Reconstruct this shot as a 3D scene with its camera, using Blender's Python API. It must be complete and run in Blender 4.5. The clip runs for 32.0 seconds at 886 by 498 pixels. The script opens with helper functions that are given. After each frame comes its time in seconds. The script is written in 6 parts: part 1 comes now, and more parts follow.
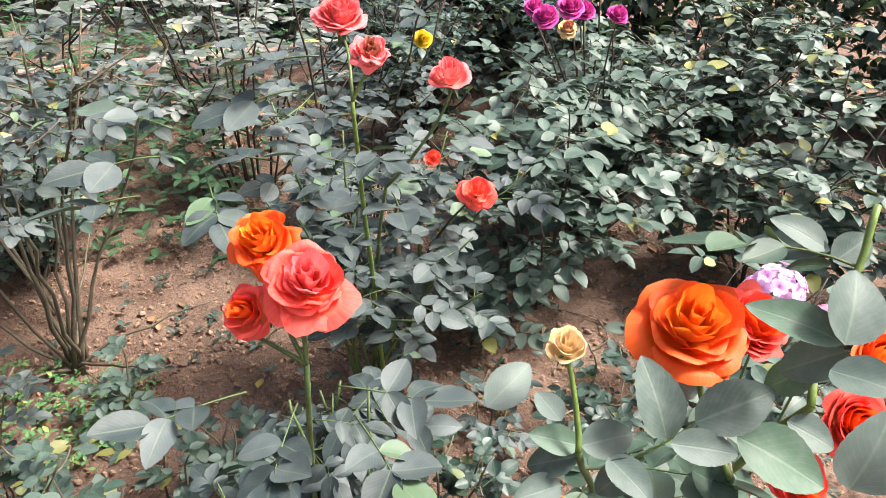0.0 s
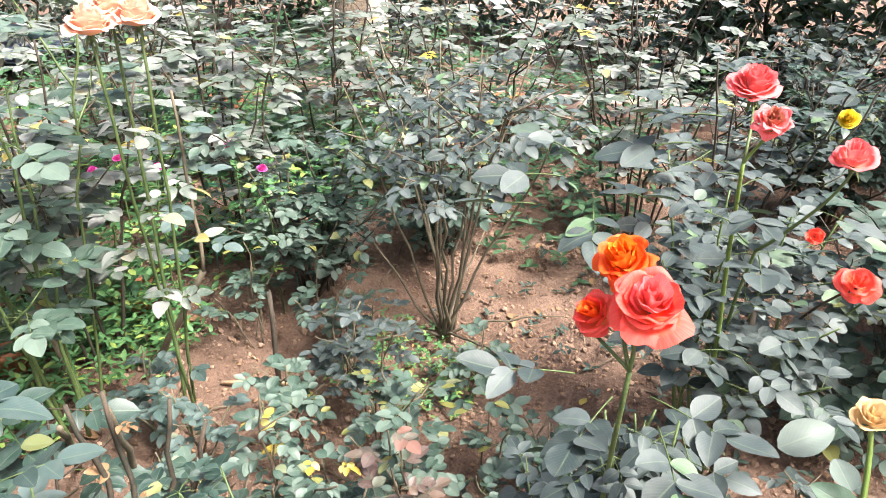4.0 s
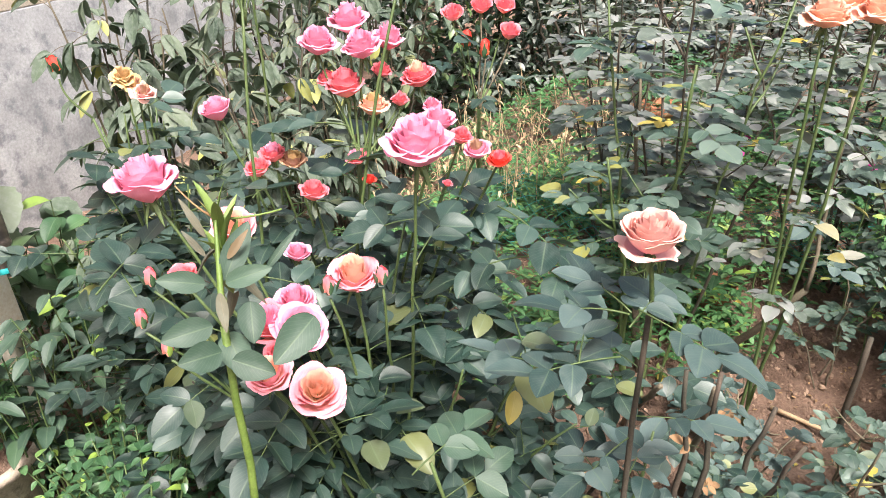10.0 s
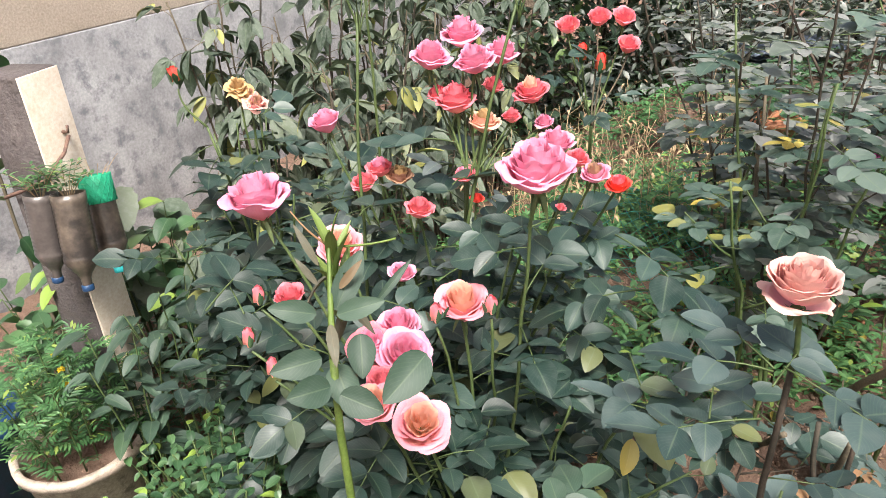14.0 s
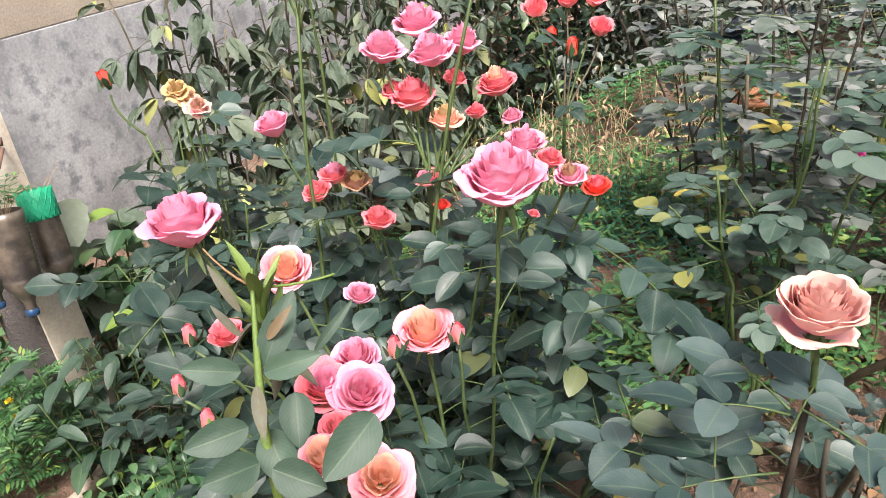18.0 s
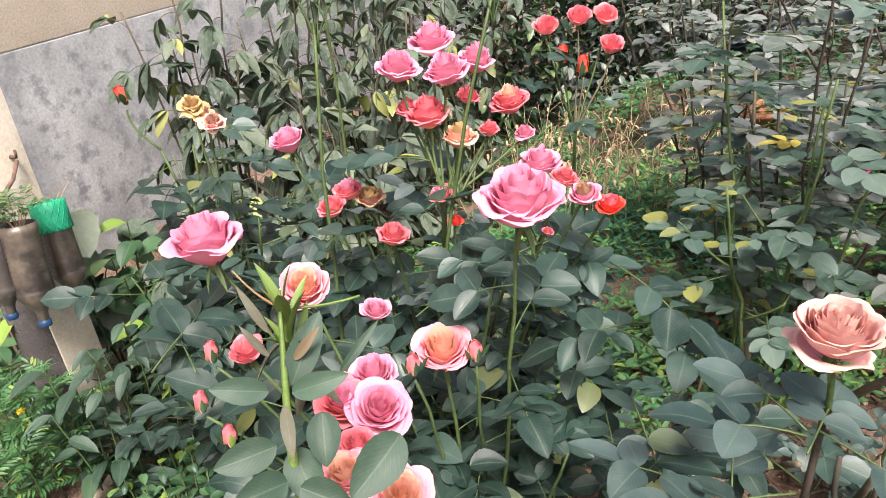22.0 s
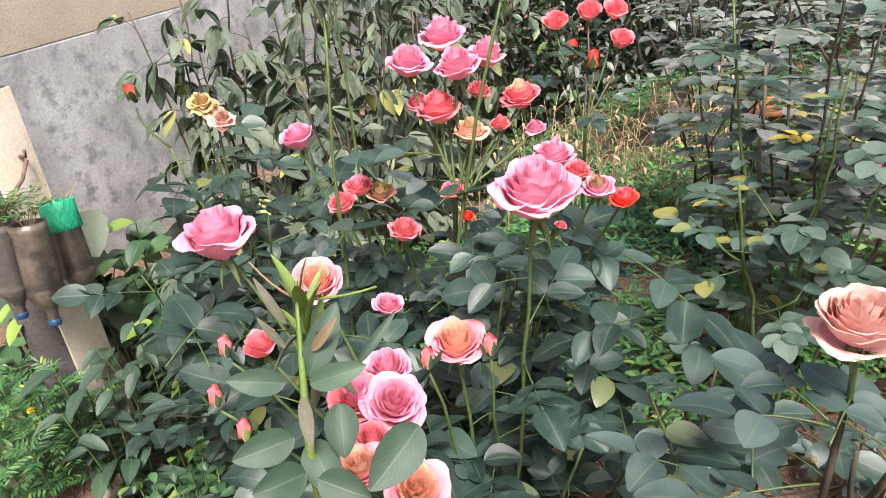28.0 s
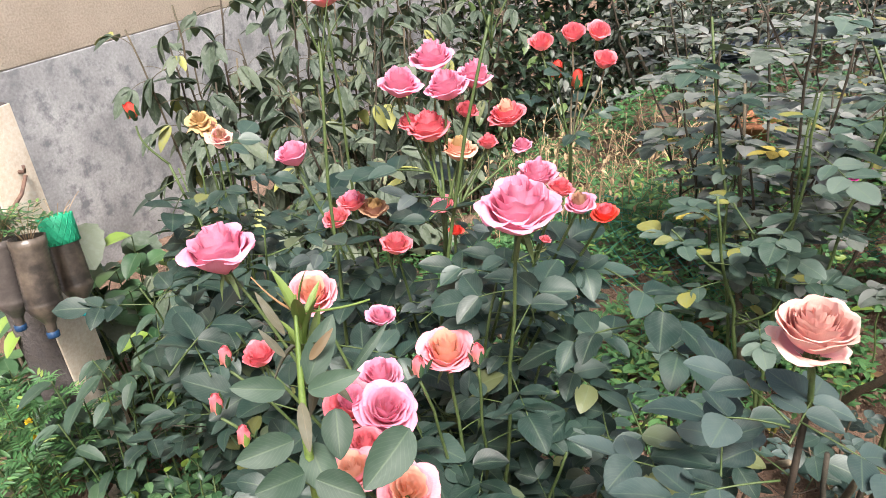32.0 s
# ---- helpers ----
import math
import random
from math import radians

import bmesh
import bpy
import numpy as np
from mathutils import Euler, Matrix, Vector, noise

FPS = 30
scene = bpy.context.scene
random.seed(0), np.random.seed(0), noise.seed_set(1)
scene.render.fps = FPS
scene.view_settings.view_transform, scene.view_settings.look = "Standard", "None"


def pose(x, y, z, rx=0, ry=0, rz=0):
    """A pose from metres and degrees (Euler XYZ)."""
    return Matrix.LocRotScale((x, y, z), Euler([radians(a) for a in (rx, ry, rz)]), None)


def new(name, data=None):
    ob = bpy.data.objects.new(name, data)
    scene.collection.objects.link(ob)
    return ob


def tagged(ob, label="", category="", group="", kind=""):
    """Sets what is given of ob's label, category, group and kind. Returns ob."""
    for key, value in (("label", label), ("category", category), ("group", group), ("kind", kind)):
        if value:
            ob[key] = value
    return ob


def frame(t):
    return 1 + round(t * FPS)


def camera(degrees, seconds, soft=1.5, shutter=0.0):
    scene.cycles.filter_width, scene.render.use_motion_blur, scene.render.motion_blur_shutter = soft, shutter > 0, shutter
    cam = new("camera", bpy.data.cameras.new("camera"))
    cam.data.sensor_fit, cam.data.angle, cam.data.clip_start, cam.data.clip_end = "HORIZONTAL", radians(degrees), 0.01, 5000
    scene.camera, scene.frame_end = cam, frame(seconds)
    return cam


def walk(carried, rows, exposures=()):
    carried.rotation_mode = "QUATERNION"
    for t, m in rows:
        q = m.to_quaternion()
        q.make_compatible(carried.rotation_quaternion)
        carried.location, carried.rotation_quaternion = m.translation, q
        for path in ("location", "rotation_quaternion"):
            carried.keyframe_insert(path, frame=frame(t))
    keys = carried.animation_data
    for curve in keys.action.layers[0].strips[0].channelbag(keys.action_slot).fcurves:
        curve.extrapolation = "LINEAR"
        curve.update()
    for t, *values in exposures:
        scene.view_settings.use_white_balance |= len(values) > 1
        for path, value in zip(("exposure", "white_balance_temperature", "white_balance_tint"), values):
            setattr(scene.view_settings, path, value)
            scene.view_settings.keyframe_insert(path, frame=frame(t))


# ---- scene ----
cam = camera(64.72, 32.0, soft=0.5)
# seconds, x, y, z, pitch, roll, yaw
ROWS = [
    (0.0, -0.0420, -0.2560, 1.4150, -33.02, -2.01, -3.62),
    (0.5, -0.0270, -0.2550, 1.4340, -32.76, -2.10, 5.20),
    (1.0, -0.0090, -0.2670, 1.4460, -31.97, -2.38, 10.57),
    (1.5, -0.0150, -0.2920, 1.4550, -30.93, -2.40, 15.54),
    (2.0, -0.0150, -0.3350, 1.4600, -30.11, -2.08, 20.11),
    (2.5, -0.0110, -0.3640, 1.4590, -30.31, -1.55, 23.70),
    (4.5, -0.0020, -0.3950, 1.4530, -30.02, -0.26, 32.03),
    (5.0, 0.0090, -0.4040, 1.4360, -30.79, 0.52, 34.96),
    (5.5, 0.0100, -0.4220, 1.4260, -31.44, 0.94, 37.19),
    (6.0, 0.0110, -0.4370, 1.4260, -31.58, 1.79, 38.35),
    (6.5, 0.0100, -0.4300, 1.4260, -31.39, 2.05, 39.48),
    (7.0, -0.0130, -0.4260, 1.4270, -31.15, 1.71, 42.50),
    (7.5, -0.0400, -0.4510, 1.4280, -30.90, 2.06, 47.57),
    (8.0, -0.0720, -0.5010, 1.4180, -30.52, 2.41, 55.41),
    (8.5, -0.0928, -0.5159, 1.4168, -30.46, 2.63, 61.25),
    (9.0, -0.1166, -0.5404, 1.4192, -30.02, 2.11, 65.9),
    (9.5, -0.1454, -0.5692, 1.4185, -29.39, 1.69, 70.52),
    (10.0, -0.1671, -0.5855, 1.4244, -28.89, 1.69, 73.96),
    (10.5, -0.1962, -0.5871, 1.429, -28.34, 1.7, 75.18),
    (11.0, -0.2403, -0.5958, 1.4233, -28.45, 1.96, 76.31),
    (11.5, -0.2976, -0.5908, 1.4178, -28.74, 2.17, 76.64),
    (12.0, -0.3645, -0.5777, 1.4123, -29.02, 2.19, 77.1),
    (12.5, -0.3166, -0.5737, 1.4321, -28.8, 1.97, 78.01),
    (13.0, -0.2495, -0.5821, 1.4372, -28.77, 1.78, 79.11),
    (13.5, -0.2443, -0.6056, 1.4329, -28.64, 2.14, 80.0),
    (14.0, -0.2322, -0.6048, 1.4328, -28.28, 3.0, 81.46),
    (14.5, -0.2362, -0.6132, 1.4338, -27.78, 3.55, 83.15),
    (16.5, -0.3297, -0.5715, 1.4246, -28.07, 4.51, 80.24),
    (17.0, -0.3359, -0.5683, 1.4208, -28.64, 4.45, 79.56),
    (17.5, -0.3509, -0.5645, 1.4077, -29.22, 4.42, 79.07),
    (18.0, -0.3567, -0.5547, 1.4081, -29.48, 4.61, 78.88),
    (18.5, -0.3531, -0.5594, 1.4135, -29.46, 4.72, 78.85),
    (19.0, -0.3481, -0.5633, 1.4222, -29.45, 4.82, 78.78),
    (19.5, -0.3494, -0.5623, 1.4163, -29.47, 4.89, 78.75),
    (20.0, -0.3497, -0.5619, 1.4187, -29.43, 4.93, 78.73),
    (20.5, -0.3505, -0.5636, 1.4224, -29.43, 4.96, 78.77),
    (21.0, -0.3528, -0.568, 1.4243, -29.38, 4.86, 78.86),
    (21.5, -0.3569, -0.5697, 1.4265, -29.14, 4.71, 78.98),
    (22.0, -0.3542, -0.5732, 1.4285, -28.82, 4.56, 79.13),
    (22.5, -0.355, -0.5836, 1.4308, -28.54, 4.55, 79.2),
    (23.0, -0.3516, -0.5861, 1.433, -28.39, 4.56, 79.25),
    (23.5, -0.3529, -0.5847, 1.4279, -28.41, 4.63, 79.2),
    (24.0, -0.3542, -0.5861, 1.4273, -28.38, 4.69, 79.16),
    (24.5, -0.3557, -0.5883, 1.4245, -28.42, 4.75, 79.13),
    (25.0, -0.3569, -0.5855, 1.4196, -28.36, 4.81, 79.23),
    (25.5, -0.3603, -0.585, 1.4185, -28.4, 4.75, 79.27),
    (27.5, -0.3561, -0.585, 1.4183, -28.73, 4.95, 79.28),
    (28.0, -0.3552, -0.5856, 1.4191, -28.72, 4.96, 79.35),
    (28.5, -0.3522, -0.5866, 1.4205, -28.69, 5.0, 79.37),
    (29.0, -0.3497, -0.5912, 1.421, -28.71, 4.9, 79.44),
    (29.5, -0.3496, -0.599, 1.4222, -28.7, 4.93, 79.59),
    (30.0, -0.3497, -0.6002, 1.4279, -28.7, 4.84, 79.6),
    (30.5, -0.3523, -0.6032, 1.4315, -28.75, 4.85, 79.58),
    (31.0, -0.349, -0.606, 1.4318, -28.51, 4.74, 79.53),
    (31.5, -0.34, -0.5988, 1.4384, -28.26, 4.78, 79.14),
    (32.0, -0.3144, -0.5869, 1.4459, -27.9, 4.83, 78.73),
]
walk(cam, [(t, pose(x, y, z, 90 + pitch, roll, yaw)) for t, x, y, z, pitch, roll, yaw in ROWS],
     [(0, 1.5), (1, 1.78), (2, 1.88), (6, 1.8), (8, 1.65), (9, 1.45), (12, 1.08), (15, 0.92), (32, 0.92)])

# ---- light ----
world = bpy.data.worlds.new("sky")
scene.world = world
world.use_nodes = True
wn = world.node_tree
sky = wn.nodes.new("ShaderNodeTexSky")
sky.sky_type = "NISHITA"
sky.sun_disc = False
sky.sun_elevation, sky.sun_rotation = radians(58), radians(88)
sky.air_density, sky.dust_density, sky.ozone_density = 1.0, 8.0, 1.0
wn.links.new(sky.outputs[0], wn.nodes["Background"].inputs[0])
wn.nodes["Background"].inputs[1].default_value = 0.11
sun = new("sun", bpy.data.lights.new("sun", "SUN"))
sun.data.energy, sun.data.angle, sun.data.color = 3.7, radians(16), (1.0, 0.968, 0.925)
sun.rotation_euler = (radians(32), 0, radians(92))
scene.view_settings.exposure = 1.1

# ---- materials ----
def nodes_of(name, rough=0.6, spec=0.5):
    m = bpy.data.materials.new(name)
    m.use_nodes = True
    b = m.node_tree.nodes["Principled BSDF"]
    b.inputs["Roughness"].default_value = rough
    b.inputs["Specular IOR Level"].default_value = spec
    return m, m.node_tree, b


def ramp(nt, fac, stops):
    r = nt.nodes.new("ShaderNodeValToRGB")
    while len(r.color_ramp.elements) < len(stops):
        r.color_ramp.elements.new(0.5)
    for e, (p, c) in zip(r.color_ramp.elements, stops):
        e.position, e.color = p, (*c, 1)
    nt.links.new(fac, r.inputs[0])
    return r.outputs[0]


def noise_of(nt, scale, detail=4.0, rough=0.55, coord=None):
    n = nt.nodes.new("ShaderNodeTexNoise")
    n.inputs["Scale"].default_value, n.inputs["Detail"].default_value, n.inputs["Roughness"].default_value = scale, detail, rough
    if coord is None:
        coord = nt.nodes.new("ShaderNodeTexCoord").outputs["Object"]
    nt.links.new(coord, n.inputs["Vector"])
    return n.outputs["Fac"]


def mix(nt, fac, a, b, mode="MIX"):
    m = nt.nodes.new("ShaderNodeMix")
    m.data_type, m.blend_type = "RGBA", mode
    for socket, v in ((m.inputs[0], fac), (m.inputs[6], a), (m.inputs[7], b)):
        if hasattr(v, "is_linked"):
            nt.links.new(v, socket)
        elif isinstance(v, tuple):
            socket.default_value = (*v, 1)
        else:
            socket.default_value = v
    return m.outputs[2]


def math_of(nt, op, a, b=0.0):
    m = nt.nodes.new("ShaderNodeMath")
    m.operation = op
    for i, v in enumerate((a, b)):
        if hasattr(v, "is_linked"):
            nt.links.new(v, m.inputs[i])
        else:
            m.inputs[i].default_value = v
    return m.outputs[0]


def bump(nt, b, height, strength=0.4, dist=0.002):
    n = nt.nodes.new("ShaderNodeBump")
    n.inputs["Strength"].default_value, n.inputs["Distance"].default_value = strength, dist
    nt.links.new(height, n.inputs["Height"])
    nt.links.new(n.outputs[0], b.inputs["Normal"])


def let_through(nt, b, col, amount):
    """Thin tissue: part of the light comes through from the other side."""
    t, m = nt.nodes.new("ShaderNodeBsdfTranslucent"), nt.nodes.new("ShaderNodeMixShader")
    nt.links.new(col, t.inputs[0])
    m.inputs[0].default_value = amount
    nt.links.new(b.outputs[0], m.inputs[1])
    nt.links.new(t.outputs[0], m.inputs[2])
    nt.links.new(m.outputs[0], nt.nodes["Material Output"].inputs[0])


def leaf_material(name, dark, mid, pale, odd, vein=(0.14, 0.19, 0.11), rough=0.38, odd_from=0.93, dust=0.35):
    """Leaf blade: each leaf and leaflet its own tone, paler veins along the UV's middle, dust and a few yellowed ones."""
    m, nt, b = nodes_of(name, rough, 0.5)
    info = nt.nodes.new("ShaderNodeObjectInfo").outputs["Random"]
    isl = nt.nodes.new("ShaderNodeNewGeometry").outputs["Random Per Island"]
    both = math_of(nt, "FRACT", math_of(nt, "ADD", info, math_of(nt, "MULTIPLY", isl, 0.61)))
    col = ramp(nt, both, [(0.0, dark), (0.5, mid), (odd_from - 0.03, pale), (odd_from, odd)])
    uv = nt.nodes.new("ShaderNodeUVMap").outputs[0]
    sep = nt.nodes.new("ShaderNodeSeparateXYZ")
    nt.links.new(uv, sep.inputs[0])
    across = math_of(nt, "ABSOLUTE", math_of(nt, "SUBTRACT", sep.outputs[0], 0.5))
    rib = ramp(nt, across, [(0.0, (1, 1, 1)), (0.045, (0, 0, 0))])
    side = nt.nodes.new("ShaderNodeTexWave")
    side.inputs["Scale"].default_value, side.inputs["Distortion"].default_value = 3.2, 0.6
    slant = nt.nodes.new("ShaderNodeCombineXYZ")
    nt.links.new(math_of(nt, "SUBTRACT", sep.outputs[1], math_of(nt, "MULTIPLY", across, 0.8)), slant.inputs[0])
    nt.links.new(slant.outputs[0], side.inputs["Vector"])
    veins = ramp(nt, side.outputs["Fac"], [(0.86, (0, 0, 0)), (1.0, (1, 1, 1))])
    col = mix(nt, math_of(nt, "MULTIPLY", rib, 0.38), col, vein)
    col = mix(nt, math_of(nt, "MULTIPLY", veins, 0.11), col, vein)
    spots = noise_of(nt, 55, 3)
    col = mix(nt, math_of(nt, "MULTIPLY", ramp(nt, spots, [(0.45, (0, 0, 0)), (0.75, (1, 1, 1))]), dust), col, (0.2, 0.22, 0.2))
    nt.links.new(col, b.inputs["Base Color"])
    nt.links.new(math_of(nt, "ADD", math_of(nt, "MULTIPLY", spots, 0.3), rough - 0.12), b.inputs["Roughness"])
    bump(nt, b, math_of(nt, "ADD", math_of(nt, "MULTIPLY", math_of(nt, "ADD", math_of(nt, "MULTIPLY", veins, 0.12), rib), -0.5), spots), 0.35, 0.001)
    let_through(nt, b, mix(nt, 0.5, col, (0.12, 0.2, 0.03)), 0.1)
    return m


def petal_material(name, base, edge, blotch, rough=0.55):
    """Petal: one colour at the claw that turns into another at the lip, with fine streaks along it."""
    m, nt, b = nodes_of(name, rough, 0.3)
    uv = nt.nodes.new("ShaderNodeUVMap").outputs[0]
    sep = nt.nodes.new("ShaderNodeSeparateXYZ")
    nt.links.new(uv, sep.inputs[0])
    info = nt.nodes.new("ShaderNodeObjectInfo").outputs["Random"]
    isl = nt.nodes.new("ShaderNodeNewGeometry").outputs["Random Per Island"]
    wob = noise_of(nt, 40, 3)
    v = math_of(nt, "ADD", sep.outputs[1], math_of(nt, "MULTIPLY", math_of(nt, "SUBTRACT", wob, 0.5), 0.5))
    col = ramp(nt, v, [(0.15, base), (0.8, edge)])
    streak = nt.nodes.new("ShaderNodeTexNoise")
    mp = nt.nodes.new("ShaderNodeMapping")
    mp.inputs["Scale"].default_value = (26, 2.0, 1)
    nt.links.new(uv, mp.inputs[0])
    nt.links.new(mp.outputs[0], streak.inputs["Vector"])
    streak.inputs["Scale"].default_value = 1.5
    col = mix(nt, math_of(nt, "MULTIPLY", ramp(nt, streak.outputs["Fac"], [(0.4, (0, 0, 0)), (0.7, (1, 1, 1))]), 0.3), col, blotch)
    col = mix(nt, math_of(nt, "MULTIPLY", math_of(nt, "FRACT", math_of(nt, "ADD", info, isl)), 0.3), col, blotch)
    nt.links.new(col, b.inputs["Base Color"])
    let_through(nt, b, col, 0.3)
    bump(nt, b, streak.outputs["Fac"], 0.3, 0.001)
    return m


def surface(name, stops, scale, rough=0.85, fine=120, bump_by=0.6, dist=0.004, stain=None, spec=0.35):
    """Rough solid: colour from coarse noise, grain and relief from a fine one, and stains of their own shape."""
    m, nt, b = nodes_of(name, rough, spec)
    a, c = noise_of(nt, scale, 6), noise_of(nt, fine, 5, 0.65)
    col = ramp(nt, a, stops)
    col = mix(nt, 0.5, col, ramp(nt, c, [(0.3, (0.28, 0.28, 0.28)), (0.7, (0.72, 0.72, 0.72))]), "OVERLAY")
    if stain:
        s = noise_of(nt, scale * 2.7, 8, 0.7)
        col = mix(nt, ramp(nt, s, [(0.5, (0, 0, 0)), (0.62, (1, 1, 1))]), col, stain)
    nt.links.new(col, b.inputs["Base Color"])
    bump(nt, b, math_of(nt, "ADD", c, math_of(nt, "MULTIPLY", a, 1.5)), bump_by, dist)
    return m


LEAF = leaf_material("rose_leaf", (0.008, 0.023, 0.018), (0.017, 0.04, 0.032), (0.042, 0.075, 0.062), (0.15, 0.16, 0.05), odd_from=0.994, rough=0.44, dust=0.14)
LEAF_MID = leaf_material("mid_green_leaf", (0.022, 0.047, 0.034), (0.045, 0.08, 0.062), (0.1, 0.14, 0.115), (0.2, 0.2, 0.05), odd_from=0.985, rough=0.5, dust=0.2)
LEAF_BLUE = leaf_material("blue_green_leaf", (0.018, 0.03, 0.031), (0.034, 0.05, 0.052), (0.072, 0.09, 0.092), (0.08, 0.14, 0.07), rough=0.56, dust=0.2, odd_from=0.985)
# dust speckles over a base paled to carry the sky's reflection on flat leaves
LEAF_PALE = leaf_material("dusty_sky_sheen_leaf", (0.045, 0.064, 0.048), (0.115, 0.132, 0.115), (0.22, 0.22, 0.215), (0.26, 0.22, 0.06), odd_from=0.99, dust=0.45, rough=0.42)
LEAF_SLATE = leaf_material("slate_leaf", (0.016, 0.036, 0.034), (0.037, 0.064, 0.061), (0.085, 0.122, 0.117), (0.14, 0.15, 0.08), odd_from=0.99, dust=0.16, rough=0.5)
LEAF_GREYGREEN = leaf_material("grey_green_leaf", (0.04, 0.066, 0.054), (0.062, 0.092, 0.078), (0.1, 0.13, 0.114), (0.05, 0.1, 0.06), vein=(0.18, 0.24, 0.17), dust=0.4, rough=0.58)
LEAF_FRESH = leaf_material("fresh_leaf", (0.022, 0.066, 0.026), (0.04, 0.1, 0.042), (0.075, 0.15, 0.06), (0.2, 0.3, 0.05), dust=0.1)
LEAF_NEAR = leaf_material("large_leaf", (0.02, 0.045, 0.028), (0.03, 0.062, 0.04), (0.046, 0.084, 0.055), (0.04, 0.08, 0.04), vein=(0.13, 0.18, 0.1), dust=0.14, rough=0.55, odd_from=0.97)
LEAF_RED = leaf_material("reddish_young_leaf", (0.08, 0.045, 0.045), (0.11, 0.075, 0.06), (0.08, 0.10, 0.07), (0.2, 0.1, 0.08), dust=0.3)
LEAF_LIME = leaf_material("lime_young_leaf", (0.09, 0.15, 0.03), (0.14, 0.21, 0.045), (0.19, 0.26, 0.07), (0.2, 0.2, 0.06), vein=(0.24, 0.3, 0.1), dust=0.05, rough=0.5)
LEAF_TREE = leaf_material("dark_tree_leaf", (0.012, 0.028, 0.016), (0.022, 0.045, 0.026), (0.04, 0.07, 0.04), (0.1, 0.16, 0.05), dust=0.1)
LEAF_DROOP = leaf_material("matt_drooping_leaf", (0.03, 0.05, 0.033), (0.065, 0.092, 0.06), (0.125, 0.15, 0.1), (0.3, 0.3, 0.08), dust=0.45, rough=0.6, odd_from=0.975)
LEAF_YELLOW = leaf_material("yellowed_leaf", (0.30, 0.22, 0.03), (0.42, 0.33, 0.06), (0.38, 0.34, 0.1), (0.25, 0.2, 0.05), vein=(0.5, 0.42, 0.15), dust=0.1)
LEAF_DRY = leaf_material("dry_leaf", (0.13, 0.07, 0.03), (0.24, 0.13, 0.06), (0.34, 0.2, 0.1), (0.4, 0.22, 0.08), vein=(0.3, 0.2, 0.1), dust=0.15, rough=0.75)
LEAF_WITHERED = leaf_material("withered_leaf", (0.05, 0.05, 0.034), (0.085, 0.08, 0.055), (0.12, 0.11, 0.07), (0.2, 0.14, 0.08), vein=(0.2, 0.16, 0.1), dust=0.3, rough=0.7)
CANE_GREEN = surface("green_cane", [(0.3, (0.05, 0.08, 0.026)), (0.7, (0.1, 0.14, 0.05))], 18, 0.5, 200, 0.25, 0.001)
CANE_BROWN = surface("brown_cane", [(0.3, (0.07, 0.06, 0.04)), (0.7, (0.16, 0.13, 0.09))], 14, 0.8, 220, 0.5, 0.002)
CANE_DARK = surface("dark_cane", [(0.3, (0.03, 0.03, 0.022)), (0.7, (0.08, 0.06, 0.045))], 14, 0.8, 220, 0.5, 0.002)
STEM_LIME = surface("lime_stem", [(0.3, (0.085, 0.14, 0.028)), (0.7, (0.14, 0.2, 0.045))], 18, 0.5, 200, 0.2, 0.001)
PINK = petal_material("pink_petal", (0.82, 0.28, 0.36), (0.86, 0.36, 0.52), (0.9, 0.5, 0.62))
PINK_CORAL = petal_material("coral_pink_petal", (0.86, 0.34, 0.25), (0.84, 0.21, 0.27), (0.9, 0.4, 0.42))
PEACH = petal_material("peach_petal", (0.9, 0.52, 0.3), (0.92, 0.55, 0.42), (0.93, 0.64, 0.52))
BLUSH = petal_material("blush_petal", (0.92, 0.48, 0.34), (0.88, 0.35, 0.43), (0.92, 0.52, 0.52))
ORANGE = petal_material("orange_petal", (0.88, 0.24, 0.02), (0.85, 0.085, 0.015), (0.88, 0.2, 0.025))
ORANGE_HEART = petal_material("orange_heart_petal", (0.9, 0.42, 0.05), (0.88, 0.24, 0.02), (0.86, 0.17, 0.02))
SCARLET = petal_material("scarlet_petal", (0.88, 0.2, 0.07), (0.9, 0.075, 0.055), (0.92, 0.24, 0.2))
ROSE_RED = petal_material("rose_red_petal", (0.88, 0.3, 0.22), (0.86, 0.12, 0.13), (0.9, 0.38, 0.36))
MAGENTA = petal_material("magenta_petal", (0.55, 0.04, 0.25), (0.6, 0.05, 0.32), (0.7, 0.16, 0.44))
LILAC = petal_material("lilac_petal", (0.72, 0.3, 0.62), (0.8, 0.5, 0.8), (0.85, 0.6, 0.85))
YELLOW = petal_material("yellow_petal", (0.8, 0.55, 0.03), (0.82, 0.6, 0.03), (0.85, 0.7, 0.1))
FADED = petal_material("faded_petal", (0.66, 0.33, 0.3), (0.5, 0.3, 0.17), (0.68, 0.4, 0.38), 0.75)
FADED_PINK = petal_material("faded_pink_petal", (0.85, 0.36, 0.46), (0.82, 0.5, 0.46), (0.7, 0.43, 0.33), 0.75)
WITHERED = petal_material("withered_petal", (0.3, 0.1, 0.06), (0.45, 0.13, 0.09), (0.55, 0.25, 0.15), 0.85)
STRAW = petal_material("straw_petal", (0.6, 0.42, 0.2), (0.7, 0.5, 0.26), (0.55, 0.34, 0.14), 0.8)
SOIL = surface("soil", [(0.28, (0.10, 0.06, 0.042)), (0.5, (0.2, 0.125, 0.09)), (0.75, (0.31, 0.21, 0.16))], 3.5, 0.95, 95, 1.0, 0.02)
CLOD = surface("clod", [(0.3, (0.17, 0.105, 0.074)), (0.7, (0.33, 0.225, 0.16))], 9, 0.95, 150, 0.8, 0.004)
